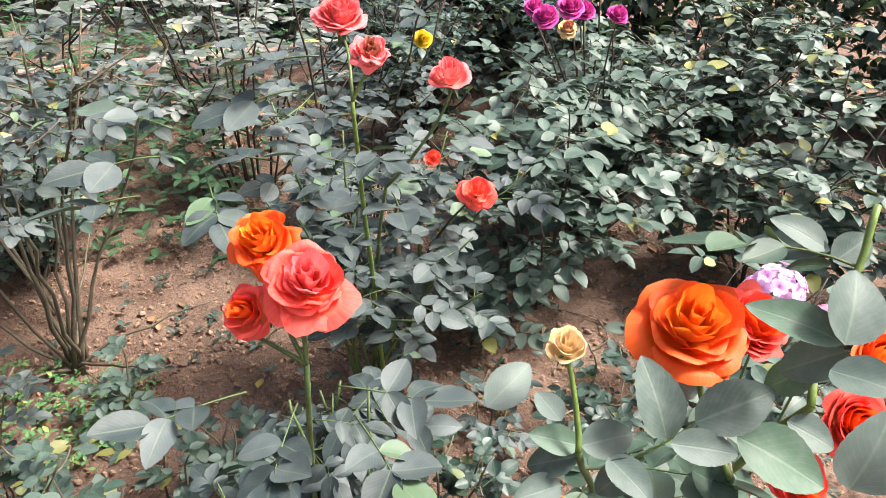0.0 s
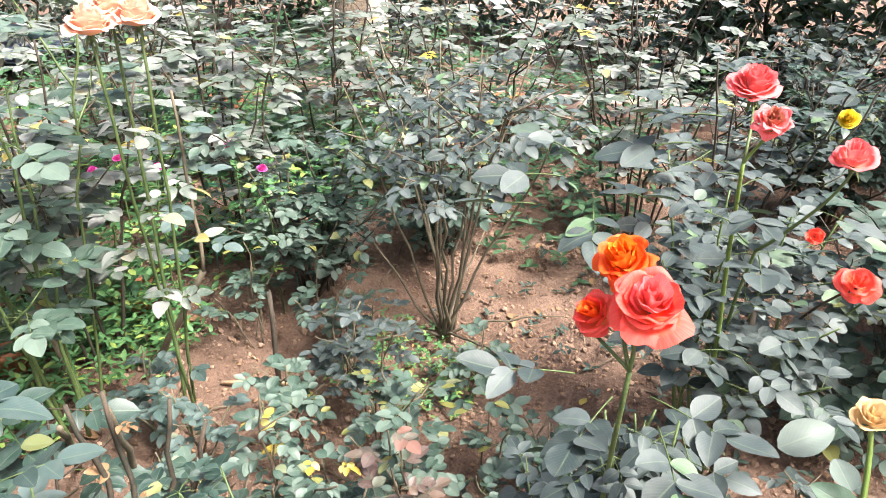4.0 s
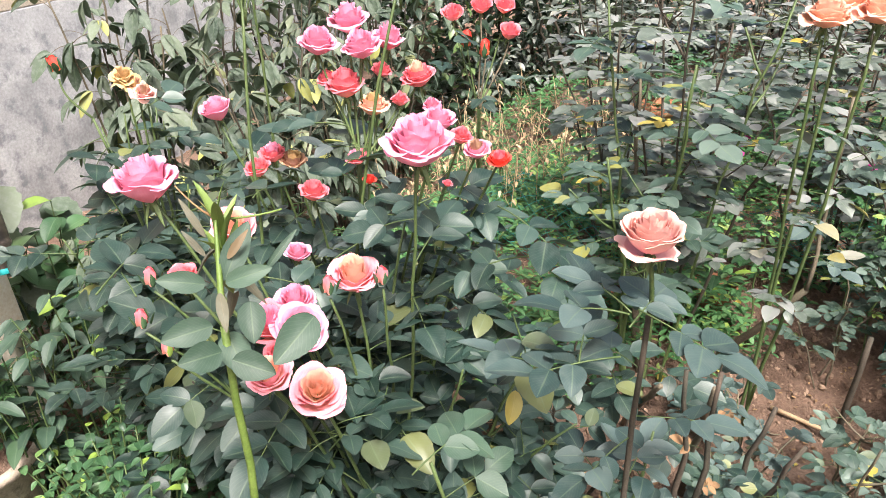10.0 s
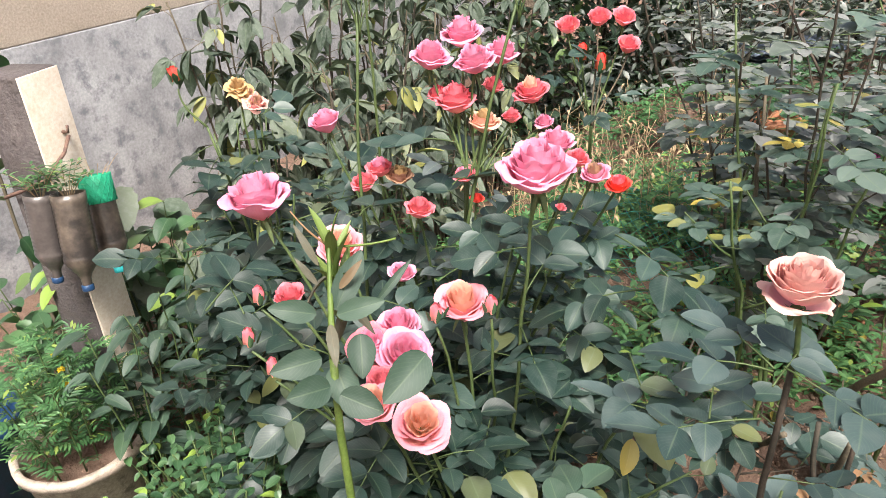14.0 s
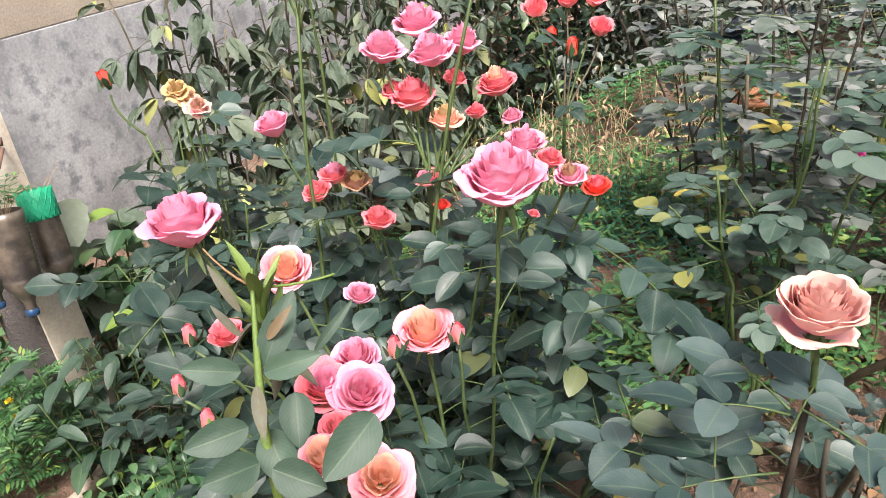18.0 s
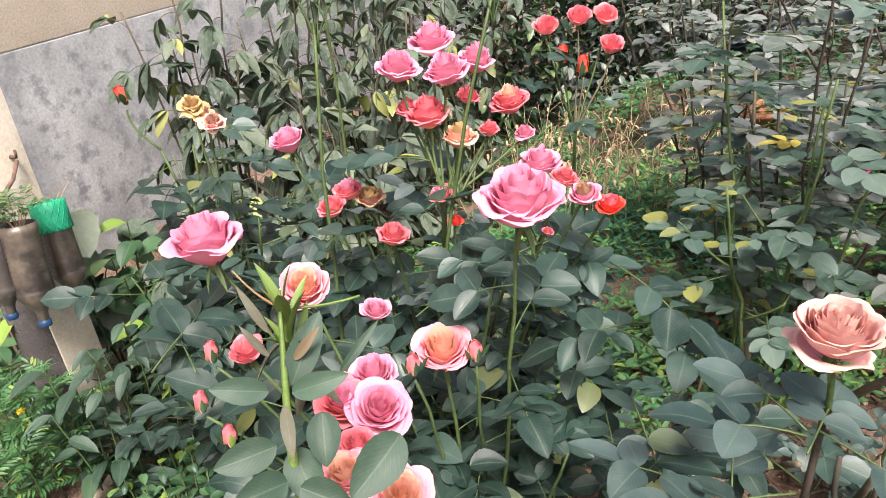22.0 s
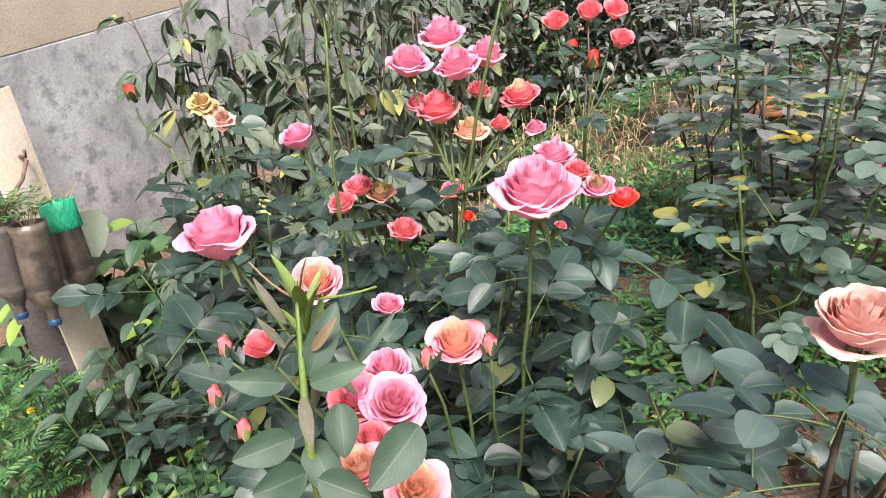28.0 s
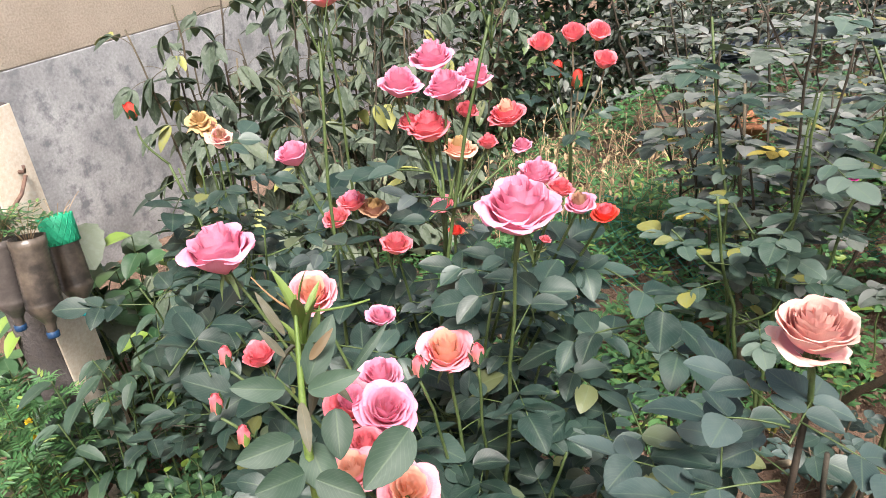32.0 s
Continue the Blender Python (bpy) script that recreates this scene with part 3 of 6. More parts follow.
def bud(bush, at, dia, mat, face=(0, 0, 1), label="", seed=0, name="rosebud"):
    """A closed bud: a wrapped cone of petals held by sepals."""
    turn = Vector(face).normalized().to_track_quat("Z", "Y").to_matrix().to_4x4()
    m = Matrix.Translation(Vector(at) - bush.at) @ turn
    s, R = Shape(), dia / 2
    for k in range(6):
        p = petal(R * 1.6, R * 2.5, 1.15, -0.12 + 0.05 * (k % 2), seed * 7 + k, 6, 6, 0.03)
        s.add(*p, 0, pose(0, 0, 0, 0, 0, k * 62) @ Matrix.Translation((0, -R * (0.24 + 0.07 * k), -R * 0.8)) @ pose(0, 0, 0, -15 + 3.0 * k, 0, 0))
    body = part(name, s.mesh("bud", mat), bush.top, label, m)
    hip = Shape()
    lathe(hip, [(0.0003, -R * 1.5), (R * 0.35, -R * 1.45), (R * 0.5, -R * 1.0), (R * 0.42, -R * 0.6), (0.0003, -R * 0.5)], 10)
    for k in range(5):
        hip.add(*blade(R * 2.3, R * 1.15, 6, 0.6, -0.12, 0, 2), 0, pose(0, 0, -R * 0.75, 0, 0, 72 * k) @ Matrix.Translation((0, R * 1.12, -R * 0.1)) @ pose(0, 0, 0, 88 - 22 * (k % 2), 0, 0))
    part("calyx", hip.mesh("calyx", LEAF_FRESH), body, "green sepals")
    return body


def leaflet(bush, foot, tip, width, mat, face=(0.8, 0.05, 0.6), name="leaflet", label="", curl=0.15):
    """One single leaf from foot to tip whose upper side looks along face."""
    foot, tip = Vector(foot), Vector(tip)
    y = (tip - foot).normalized()
    x = y.cross(Vector(face)).normalized()
    z = x.cross(y)
    m = Matrix((x, y, z)).transposed().to_4x4()
    m.translation = foot - bush.at
    ln = (tip - foot).length
    return part(name, Shape().add(*blade(ln, width, 18, 0.3, curl, 0.015, wave=0.02, ph=ln * 90)).mesh(name, mat), bush.top, label, m)


def stalk(bush, tip, via, base=None, r0=0.004, r1=0.0025, mat=None, leaves=4, t0=0.25, t1=0.85, size=(0.8, 1.1), up=(-5, 30)):
    """The cane that carries a flower, with leaves along it."""
    a = Vector(base) if base else bush.at + Vector((rnd.uniform(-0.04, 0.04), rnd.uniform(-0.04, 0.04), -0.02))
    pts = wobble(curve3(a, via, tip, 10), 0.006, rnd.random() * 40)
    bush.cane(pts, r0, r1, mat)
    bush.leaves_on(pts, leaves, t0, t1, size, up)
    return pts

# ---- ground ----
def smooth(a, b, x):
    t = min(1, max(0, (x - a) / (b - a)))
    return t * t * (3 - 2 * t)


def ground_z(x, y):
    """The bed is nearly level and falls away towards the house wall."""
    low = -0.38 * smooth(0.2, 1.3, -0.55 * (x + 1.1) - 0.85 * (y + 0.25))
    near = 1 - smooth(4, 9, math.hypot(x, y))
    h = 0.05 * noise.noise(Vector((x * 1.1, y * 1.1, 0))) + 0.028 * noise.noise(Vector((x * 4, y * 4, 3))) + 0.014 * noise.noise(Vector((x * 13, y * 13, 7)))
    h += 0.017 * noise.noise(Vector((x * 27, y * 27, 9)))
    return low + h * near


def ticks(lo, hi, fine):
    out, v = [], 0.0
    while v < hi:
        out.append(v)
        v += fine + max(0, v - 3.2) * 0.22
    neg, v = [], -fine
    while v > lo:
        neg.append(v)
        v -= fine + max(0, -v - 3.2) * 0.22
    return neg[::-1] + out


gx, gy = [x - 0.9 for x in ticks(-300, 300, 0.028)], [y + 0.8 for y in ticks(-300, 300, 0.028)]
gs = Shape()
gs.add([(x, y, ground_z(x, y)) for y in gy for x in gx],
       [(j * len(gx) + i, j * len(gx) + i + 1, (j + 1) * len(gx) + i + 1, (j + 1) * len(gx) + i) for j in range(len(gy) - 1) for i in range(len(gx) - 1)])
ground = tagged(new("ground", gs.mesh("ground", SOIL)), "reddish brown crumbly garden soil with clods", "ground", kind="structure")

# clods lying on the bed
lump = bmesh.new()
bmesh.ops.create_icosphere(lump, subdivisions=1, radius=1)
lump_v, lump_f = [tuple(v.co) for v in lump.verts], [tuple(v.index for v in f.verts) for f in lump.faces]
lump.free()
cs = Shape()
rc = random.Random(3)
for i in range(24000):
    x, y = rc.uniform(-2.6, 1.6), rc.uniform(-0.5, 3.2)
    if noise.noise(Vector((x * 1.7, y * 1.7, 20))) < rc.uniform(-0.9, 0.2):
        continue
    q = 0.003 + 0.014 * rc.random() ** 3
    jit = [tuple(c * rc.uniform(0.65, 1.2) for c in v) for v in lump_v]
    cs.add(jit, lump_f, None, 0, pose(x, y, ground_z(x, y) + q * 0.25, rc.uniform(0, 360), rc.uniform(0, 360), 0) @ Matrix.Diagonal((q, q * 0.8, q * 0.6, 1)))
tagged(new("soil_clods", cs.mesh("soil_clods", CLOD, smooth=False)), "small reddish soil clods and crumbs on the bed", "soil", kind="stuff")


def G(x, y, up=0.0):
    return Vector((x, y, ground_z(x, y) + up))


# ---- house wall ----
def slab(name, x0, y0, x1, y1, z0, z1, thick, mat, label, category):
    """An upright slab whose visible face runs from one plan point to the other; it thickens away from the garden."""
    d = Vector((x1 - x0, y1 - y0, 0))
    s = Shape()
    block(s, 0, 0, z0, d.length, thick, z1, 0.008)
    ob = new(name, s.mesh(name, mat))
    ob.matrix_world = pose(x0, y0, 0, 0, 0, math.degrees(math.atan2(d.y, d.x)))
    return tagged(ob, label, category, kind="structure")


slab("wall_plinth", -2.0, -3.45, -11.0, 2.85, -0.8, 0.815, 0.24, GREY_PLASTER, "stained grey cement plinth of the house wall", "wall")
slab("wall_upper", -2.0, -3.453, -11.0, 2.847, 0.815, 3.4, 0.24, BEIGE_PLASTER, "beige roughcast house wall above its plinth", "wall")

# ---- orange rose bush in the open soil ----
o = Bush(G(-0.16, 0.44), "blue-green leaved rose bush with scarlet and orange double roses", LEAF_BLUE, 0.05, 220, seed=11, clear=(0, -0.8, 0.6))
rose(o, (-0.185, 0.405, 0.997), 0.088, ORANGE, ORANGE_HEART, (-0.15, -0.5, 0.85), 0.95, "open orange rose with a paler heart", seed=1, untidy=0.65, rings=6)
rose(o, (-0.132, 0.354, 0.980), 0.108, SCARLET, ROSE_RED, (0.1, -0.5, 0.85), 1.0, "wide open scarlet rose", seed=2, untidy=0.7, rings=6)
rose(o, (-0.205, 0.372, 0.923), 0.07, SCARLET, ORANGE, (-0.4, -0.6, 0.6), 0.8, "scarlet rose half under its neighbours", seed=3, untidy=0.5, rings=5)
j1 = Vector((-0.137, 0.327, 0.885))
stalk(o, (-0.144, 0.352, 0.945), j1 + Vector((0, 0, 0.03)), j1, 0.003, 0.0025, CANE_GREEN, 0)
stalk(o, (-0.193, 0.404, 0.961), j1 + Vector((-0.02, 0.01, 0.05)), j1, 0.003, 0.0022, CANE_GREEN, 0)
stalk(o, (-0.208, 0.375, 0.895), j1 + Vector((-0.03, 0.01, 0.02)), j1, 0.003, 0.0022, CANE_GREEN, 1)
stalk(o, j1, Vector((-0.16, 0.45, 0.4)), None, 0.006, 0.0035, None, 7, 0.45, 0.98)
for (x, y, z), az in (((-0.118, 0.319, 0.932), -60), ((-0.100, 0.285, 0.892), -100), ((-0.217, 0.335, 0.914), 70), ((-0.167, 0.330, 0.925), 30), ((-0.191, 0.272, 0.898), 120), ((-0.082, 0.264, 0.870), -150), ((-0.138, 0.256, 0.897), 170)):
    o.leaf((x, y, z), az, o.r.uniform(-5, 20), o.r.uniform(-15, 15), size=1.15)
o.fill(20, 0.13, 0.55, 0.84, 3, 6, t0=0.5, lat=(0.03, 0.08), sub=3, up=(-35, 20))
o.done()

# ---- rose bush close to the path, with big leaves ----
n = Bush(G(0.43, 0.42), "tall rose bush with large grey-green leaves and bright orange roses", LEAF_NEAR, 0.06, 120, seed=12, clear=(-0.2, -0.8, 0.6))
rose(n, (0.209, 0.186, 1.052), 0.102, ORANGE, ORANGE_HEART, (-0.2, -0.45, 0.9), 0.95, "large open orange rose", seed=4, untidy=0.45, rings=6)
rose(n, (0.267, 0.196, 1.043), 0.075, SCARLET, ORANGE, (0.3, -0.45, 0.8), 0.7, "orange rose pressed against its neighbour", seed=5, untidy=0.2)
rose(n, (0.365, 0.160, 1.030), 0.062, ORANGE, ORANGE_HEART, (0.2, -0.6, 0.5), 0.8, "orange rose among the leaves", seed=6)
rose(n, (0.388, 0.175, 0.938), 0.075, SCARLET, ORANGE, (0.0, -0.7, 0.5), 0.8, "orange-red rose below the leaves", seed=7)
rose(n, (0.340, 0.154, 0.883), 0.062, SCARLET, ORANGE, (0.0, -0.7, 0.5), 0.8, "orange-red rose below the leaves", seed=8)
rose(n, (0.088, 0.136, 1.071), 0.033, STRAW, STRAW, (0, -0.3, 0.9), 0.4, "withered straw-coloured rose head", seed=9, untidy=0.5, rings=4)
k0 = Vector((0.098, 0.097, 1.000))
stalk(n, (0.089, 0.130, 1.064), Vector((0.097, 0.107, 1.027)), k0, 0.0026, 0.002, STEM_LIME, 0)
stalk(n, k0, Vector((0.2, 0.3, 0.7)), None, 0.005, 0.003, None, 3, 0.6, 0.95)
k1 = Vector((0.223, 0.091, 0.970))
stalk(n, (0.216, 0.168, 1.018), Vector((0.215, 0.139, 0.988)), k1, 0.0028, 0.0022, STEM_LIME, 0)
stalk(n, (0.246, 0.178, 1.007), Vector((0.236, 0.142, 0.984)), k1, 0.003, 0.0025, CANE_BROWN, 0)
stalk(n, k1, Vector((0.35, 0.35, 0.6)), None, 0.006, 0.003, None, 4, 0.5, 0.9)
k2 = Vector((0.280, 0.111, 1.028))
stalk(n, (0.339, 0.201, 1.157), Vector((0.313, 0.166, 1.073)), k2, 0.0036, 0.003, STEM_LIME, 3, 0.45, 0.95)
stalk(n, k2, Vector((0.38, 0.38, 0.6)), None, 0.007, 0.0036, STEM_LIME, 3, 0.5, 0.9)
for foot, tip, wide in (((0.165, 0.097, 1.011), (0.151, 0.133, 1.063), 0.033), ((0.184, 0.100, 1.026), (0.245, 0.107, 1.052), 0.034), ((0.162, 0.086, 1.020), (0.212, 0.076, 1.019), 0.023), ((0.102, 0.108, 0.995), (0.063, 0.111, 1.007), 0.020), ((0.103, 0.108, 0.995), (0.149, 0.116, 0.999), 0.026), ((0.101, 0.103, 0.989), (0.062, 0.113, 0.967), 0.022), ((0.123, 0.098, 0.993), (0.145, 0.059, 0.992), 0.023), ((0.033, 0.141, 1.005), (0.072, 0.171, 1.025), 0.027), ((0.096, 0.141, 0.987), (0.080, 0.173, 0.992), 0.019), ((0.269, 0.095, 1.107), (0.213, 0.128, 1.121), 0.026), ((0.270, 0.091, 1.103), (0.238, 0.109, 1.068), 0.026), ((0.263, 0.086, 1.113), (0.283, 0.122, 1.151), 0.036), ((0.254, 0.080, 1.097), (0.278, 0.044, 1.112), 0.028), ((0.266, 0.107, 1.074), (0.241, 0.119, 1.040), 0.023), ((0.333, 0.223, 1.098), (0.271, 0.274, 1.078), 0.028), ((0.332, 0.226, 1.099), (0.289, 0.248, 1.120), 0.025), ((0.328, 0.209, 1.097), (0.360, 0.218, 1.118), 0.025), ((0.334, 0.218, 1.089), (0.310, 0.244, 1.070), 0.013), ((0.240, 0.008, 1.063), (0.259, 0.021, 1.114), 0.041), ((0.220, 0.099, 1.011), (0.279, 0.061, 0.999), 0.040), ((0.265, 0.110, 1.014), (0.300, 0.092, 1.003), 0.024), ((0.217, 0.162, 0.991), (0.188, 0.175, 1.011), 0.021), ((0.141, 0.091, 0.996), (0.114, 0.086, 0.961), 0.022), ((0.198, 0.105, 0.966), (0.235, 0.087, 0.953), 0.028), ((0.089, 0.096, 0.964), (0.051, 0.084, 0.964), 0.023)):
    leaflet(n, foot, tip, wide * 1.25, LEAF_GREYGREEN, (0.05, -0.55, 0.83))
n.cane(curve3((0.144, 0.100, 0.987), Vector((0.169, 0.102, 1.002)), (0.191, 0.108, 1.019), 5), 0.0012, 0.0008, STEM_LIME)
n.fill(7, 0.2, 0.4, 0.74, 2, 5, t0=0.4, lat=(0.05, 0.12))
n.done()

# ---- lilac flower heads ----
def flower_head(at, dia, mat, label, base):
    """A ball-like cluster of small five-petalled flowers on a stalk."""
    top = thing("phlox", base, label, "flower", "lilac flowers")
    r = random.Random(int(at[0] * 1000))
    s = Shape()
    tube(s, curve3(Vector((0, 0, -0.02)), (Vector(at) - Vector(base)) * 0.5 + Vector((0.02, 0, 0)), Vector(at) - Vector(base), 8), 0.003, 0.002, 5)
    part("stalk", s.mesh("stalk", CANE_GREEN), top)
    f = Shape()
    for k in range(5):
        f.add(*petal(0.011, 0.012, 0.3, 0.2, k, 3, 4), 0, pose(0, 0, 0, 0, 0, 72 * k) @ pose(0, 0, 0, 70, 0, 0))
    me = f.mesh("floret", mat)
    for i in range(34):
        z = 1 - 1.5 * (i + 0.5) / 34
        a = i * 2.399
        d = Vector((math.cos(a) * math.sqrt(1 - z * z), math.sin(a) * math.sqrt(1 - z * z), z))
        part("floret", me, top, "", Matrix.Translation(Vector(at) - Vector(base) + d * dia * 0.5 * r.uniform(0.85, 1.1)) @ d.to_track_quat("Z", "Y").to_matrix().to_4x4())
    return top


flower_head((0.458, 0.454, 0.883), 0.07, LILAC, "pale lilac flower head above the leaves", G(0.53, 0.62))
flower_head((0.529, 0.427, 0.849), 0.045, PINK, "pink flower head among large leaves", G(0.6, 0.6))

# ---- red rose bush behind ----
c = Bush(G(-0.08, 1.13), "rose bush with coral red roses on long green canes", LEAF_BLUE, 0.062, 260, flat=0.6, calm=0.7, seed=13, clear=(0, -0.9, 0.4))
rose(c, (-0.127, 0.931, 1.105), 0.098, ROSE_RED, ROSE_RED, (0.05, -0.35, 0.95), 0.95, "open coral red rose", seed=20, untidy=0.1)
rose(c, (-0.073, 0.773, 1.093), 0.06, ROSE_RED, WITHERED, (0.1, -0.4, 0.8), 0.7, "withered brown-red rose", seed=21, untidy=1.2, rings=6)
rose(c, (0.053, 0.860, 1.032), 0.08, ROSE_RED, ROSE_RED, (-0.1, -0.3, 0.95), 0.9, "coral red rose seen from its side", seed=22, untidy=0.2, rings=4)
rose(c, (0.143, 1.083, 0.695), 0.092, SCARLET, SCARLET, (0, -0.6, 0.8), 1.0, "loose scarlet rose low in the bush", seed=23, untidy=0.5, rings=4)
rose(c, (0.038, 0.996, 0.812), 0.034, SCARLET, SCARLET, (0, -0.8, 0.4), 0.2, "scarlet half-open bud", seed=24, rings=3)
f1 = Vector((-0.104, 0.803, 1.004))
stalk(c, (-0.125, 0.923, 1.076), f1 + Vector((0, 0, 0.05)), f1, 0.003, 0.0025, CANE_GREEN, 0)
stalk(c, (-0.076, 0.789, 1.064), f1 + Vector((0.02, 0, 0.04)), f1, 0.0032, 0.0025, STEM_LIME, 0)
stalk(c, f1, Vector((-0.098, 0.796, 0.930)), None, 0.006, 0.0032, STEM_LIME, 7, 0.4, 0.95)
stalk(c, (0.057, 0.861, 1.002), Vector((0.035, 0.856, 0.923)), Vector((-0.053, 0.871, 0.816)), 0.0034, 0.0025, CANE_GREEN, 4, 0.1, 0.9)
stalk(c, (-0.053, 0.871, 0.816), Vector((-0.1, 1.15, 0.4)), None, 0.006, 0.0034, None, 4, 0.5, 0.95)
stalk(c, (0.145, 1.087, 0.679), Vector((0.0, 1.2, 0.5)), None, 0.005, 0.0025, CANE_DARK, 4, 0.4, 0.9)
for (x, y, z), az in (((-0.154, 0.822, 1.070), 80), ((-0.033, 0.769, 1.009), -80), ((-0.194, 0.823, 1.015), 100), ((0.002, 0.797, 0.988), -60), ((-0.395, 0.814, 0.951), 60), ((-0.413, 0.790, 0.913), 120), ((-0.347, 0.795, 0.880), -160), ((-0.447, 0.751, 0.862), 140), ((-0.233, 0.824, 0.886), 60), ((-0.043, 0.764, 0.863), -170)):
    c.leaf((x, y, z), az, c.r.uniform(-5, 20), c.r.uniform(-15, 15), size=1.25)
c.fill(11, 0.34, 0.68, 1.02, 2, 5, t0=0.62, lat=(0.07, 0.16))
c.done()

# ---- bushes behind, on the side of the first view ----
def leafy(x, y, h, rad, label, mat=LEAF_MID, size=0.066, canes=14, limit=150, seed=1, lat=3, per=7, cane=CANE_DARK, t0=0.18, flat=1.0, z0=0.55, **kw):
    b = Bush(G(x, y), label, mat, size, min(limit, 80), cane, seed=seed, flat=flat * 0.75, step=3, calm=0.8)
    b.fill(canes, rad, h * z0, h, lat, per, t0=t0, sub=4, **kw)
    return b


def tiered(x, y, h, rad, canes, label, mat, size, seed, limit=120, cane=CANE_DARK, gap=0.085, low=0.35, lats=2, thick=0.0056):
    """A rose of long upright canes that carry flat leaves in tiers, with gaps between."""
    b = Bush(G(x, y), label, mat, size, limit, cane, seed=seed, flat=0.45, step=1, calm=0.45)
    r = b.r
    for i in range(canes):
        a, q = i * 2.399 + r.uniform(-0.5, 0.5), rad * math.sqrt((i + 0.4) / canes)
        top = h * r.uniform(0.72, 1.12)
        foot = b.at + Vector((math.cos(a) * q * 0.25, math.sin(a) * q * 0.25, -0.02))
        tip = b.at + Vector((math.cos(a) * q, math.sin(a) * q, top))
        pts = wobble(curve3(foot, foot.lerp(tip, 0.5) + Vector((-math.cos(a) * 0.04, -math.sin(a) * 0.04, 0.05)), tip, 10), 0.025, r.random() * 60)
        wood = Shape()
        tube(wood, [p - b.at for p in pts], thick * r.uniform(0.75, 1.2), 0.0028, 6)
        b.leaves_on(pts, max(3, int(top * (1 - low) / gap)), low, size=(0.75, 1.15), up=(-20, 24))
        for k in range(lats):
            p, d = on(pts, r.uniform(0.3, 0.85))
            az, ln = r.uniform(0, 6.28), r.uniform(0.1, 0.24)
            e_ = p + Vector((math.cos(az) * ln * 0.8, math.sin(az) * ln * 0.8, ln * 0.75))
            lp = wobble(curve3(p, p.lerp(e_, 0.5) + Vector((0, 0, -0.015)), e_, 5), 0.008, r.random() * 50)
            tube(wood, [w - b.at for w in lp], 0.0036, 0.0018, 5)
            b.leaves_on(lp, 3, 0.3, size=(0.7, 1.05), up=(-20, 20))
        part("cane", wood.mesh("cane", cane), b.top)
        if i % 3 == 1:
            p, d = on(pts, r.uniform(0.4, 0.9))
            b.leaf(p, r.uniform(0, 360), 0, 0, LEAF_YELLOW, 0.7, label="yellowed leaf")
    b.done()
    return b


dense = "dense dark green rose bush without flowers"
leafy(0.42, 1.54, 0.92, 0.38, dense, canes=10, limit=280, seed=21, lat=3, per=7, t0=0.52).done()
b = leafy(0.70, 2.04, 0.95, 0.42, "dark green rose bush with magenta roses on top", canes=20, limit=200, seed=22, lat=4, per=8)
for i, (at, dia) in enumerate((((0.409, 1.813, 0.882), 0.09), ((0.487, 1.836, 0.905), 0.09), ((0.548, 1.898, 0.879), 0.08), ((0.626, 1.817, 0.890), 0.075), ((0.408, 1.985, 0.863), 0.08))):
    rose(b, at, dia, MAGENTA, MAGENTA, (0.1 * i - 0.2, -0.5, 0.8), 0.9, "magenta rose", seed=30 + i)
    stalk(b, Vector(at) - Vector((0, 0, 0.03)), Vector((0.62, 1.95, 0.5)), None, 0.005, 0.0025, None, 3, 0.5, 0.9)
rose(b, (0.454, 1.717, 0.872), 0.06, STRAW, WITHERED, (0, -0.5, 0.8), 0.7, "withered brown rose", seed=36, untidy=0.7)
b.done()
leafy(1.2, 1.62, 0.85, 0.42, dense, canes=11, limit=160, seed=23, lat=4, per=7, t0=0.4).done()
leafy(1.35, 2.45, 0.95, 0.45, dense, canes=18, limit=60, seed=24, lat=4, per=8).done()
leafy(0.85, 1.0, 0.5, 0.3, "low dark green rose bush in shade", canes=5, limit=120, seed=25, lat=2, per=5).done()
leafy(1.7, 1.35, 0.7, 0.35, dense, canes=12, limit=60, seed=26, lat=3, per=7).done()
leafy(0.2, 1.4, 0.4, 0.25, "low sparse rose bush with dark canes", canes=4, limit=120, seed=27, lat=2, per=5).done()
tiered(-0.2, 2.05, 0.92, 0.42, 9, "rose bush with tiers of flat grey-green dusty leaves", LEAF_BLUE, 0.062, 28)
leafy(0.1, 2.9, 0.95, 0.5, dense, LEAF, 0.05, 18, 40, 29, 4, 8).done()
b = tiered(-0.62, 2.4, 0.95, 0.45, 9, "rose bush with dusty leaves, sky sheen in their colour, and a yellow rose", LEAF_PALE, 0.062, 30)
rose(b, (0.062, 2.106, 0.723), 0.07, YELLOW, YELLOW, (0.1, -0.8, 0.5), 0.8, "bright yellow rose", seed=40)
stalk(b, (0.05, 2.12, 0.69), (-0.1, 2.3, 0.5), None, 0.005, 0.0025, CANE_GREEN, 0)

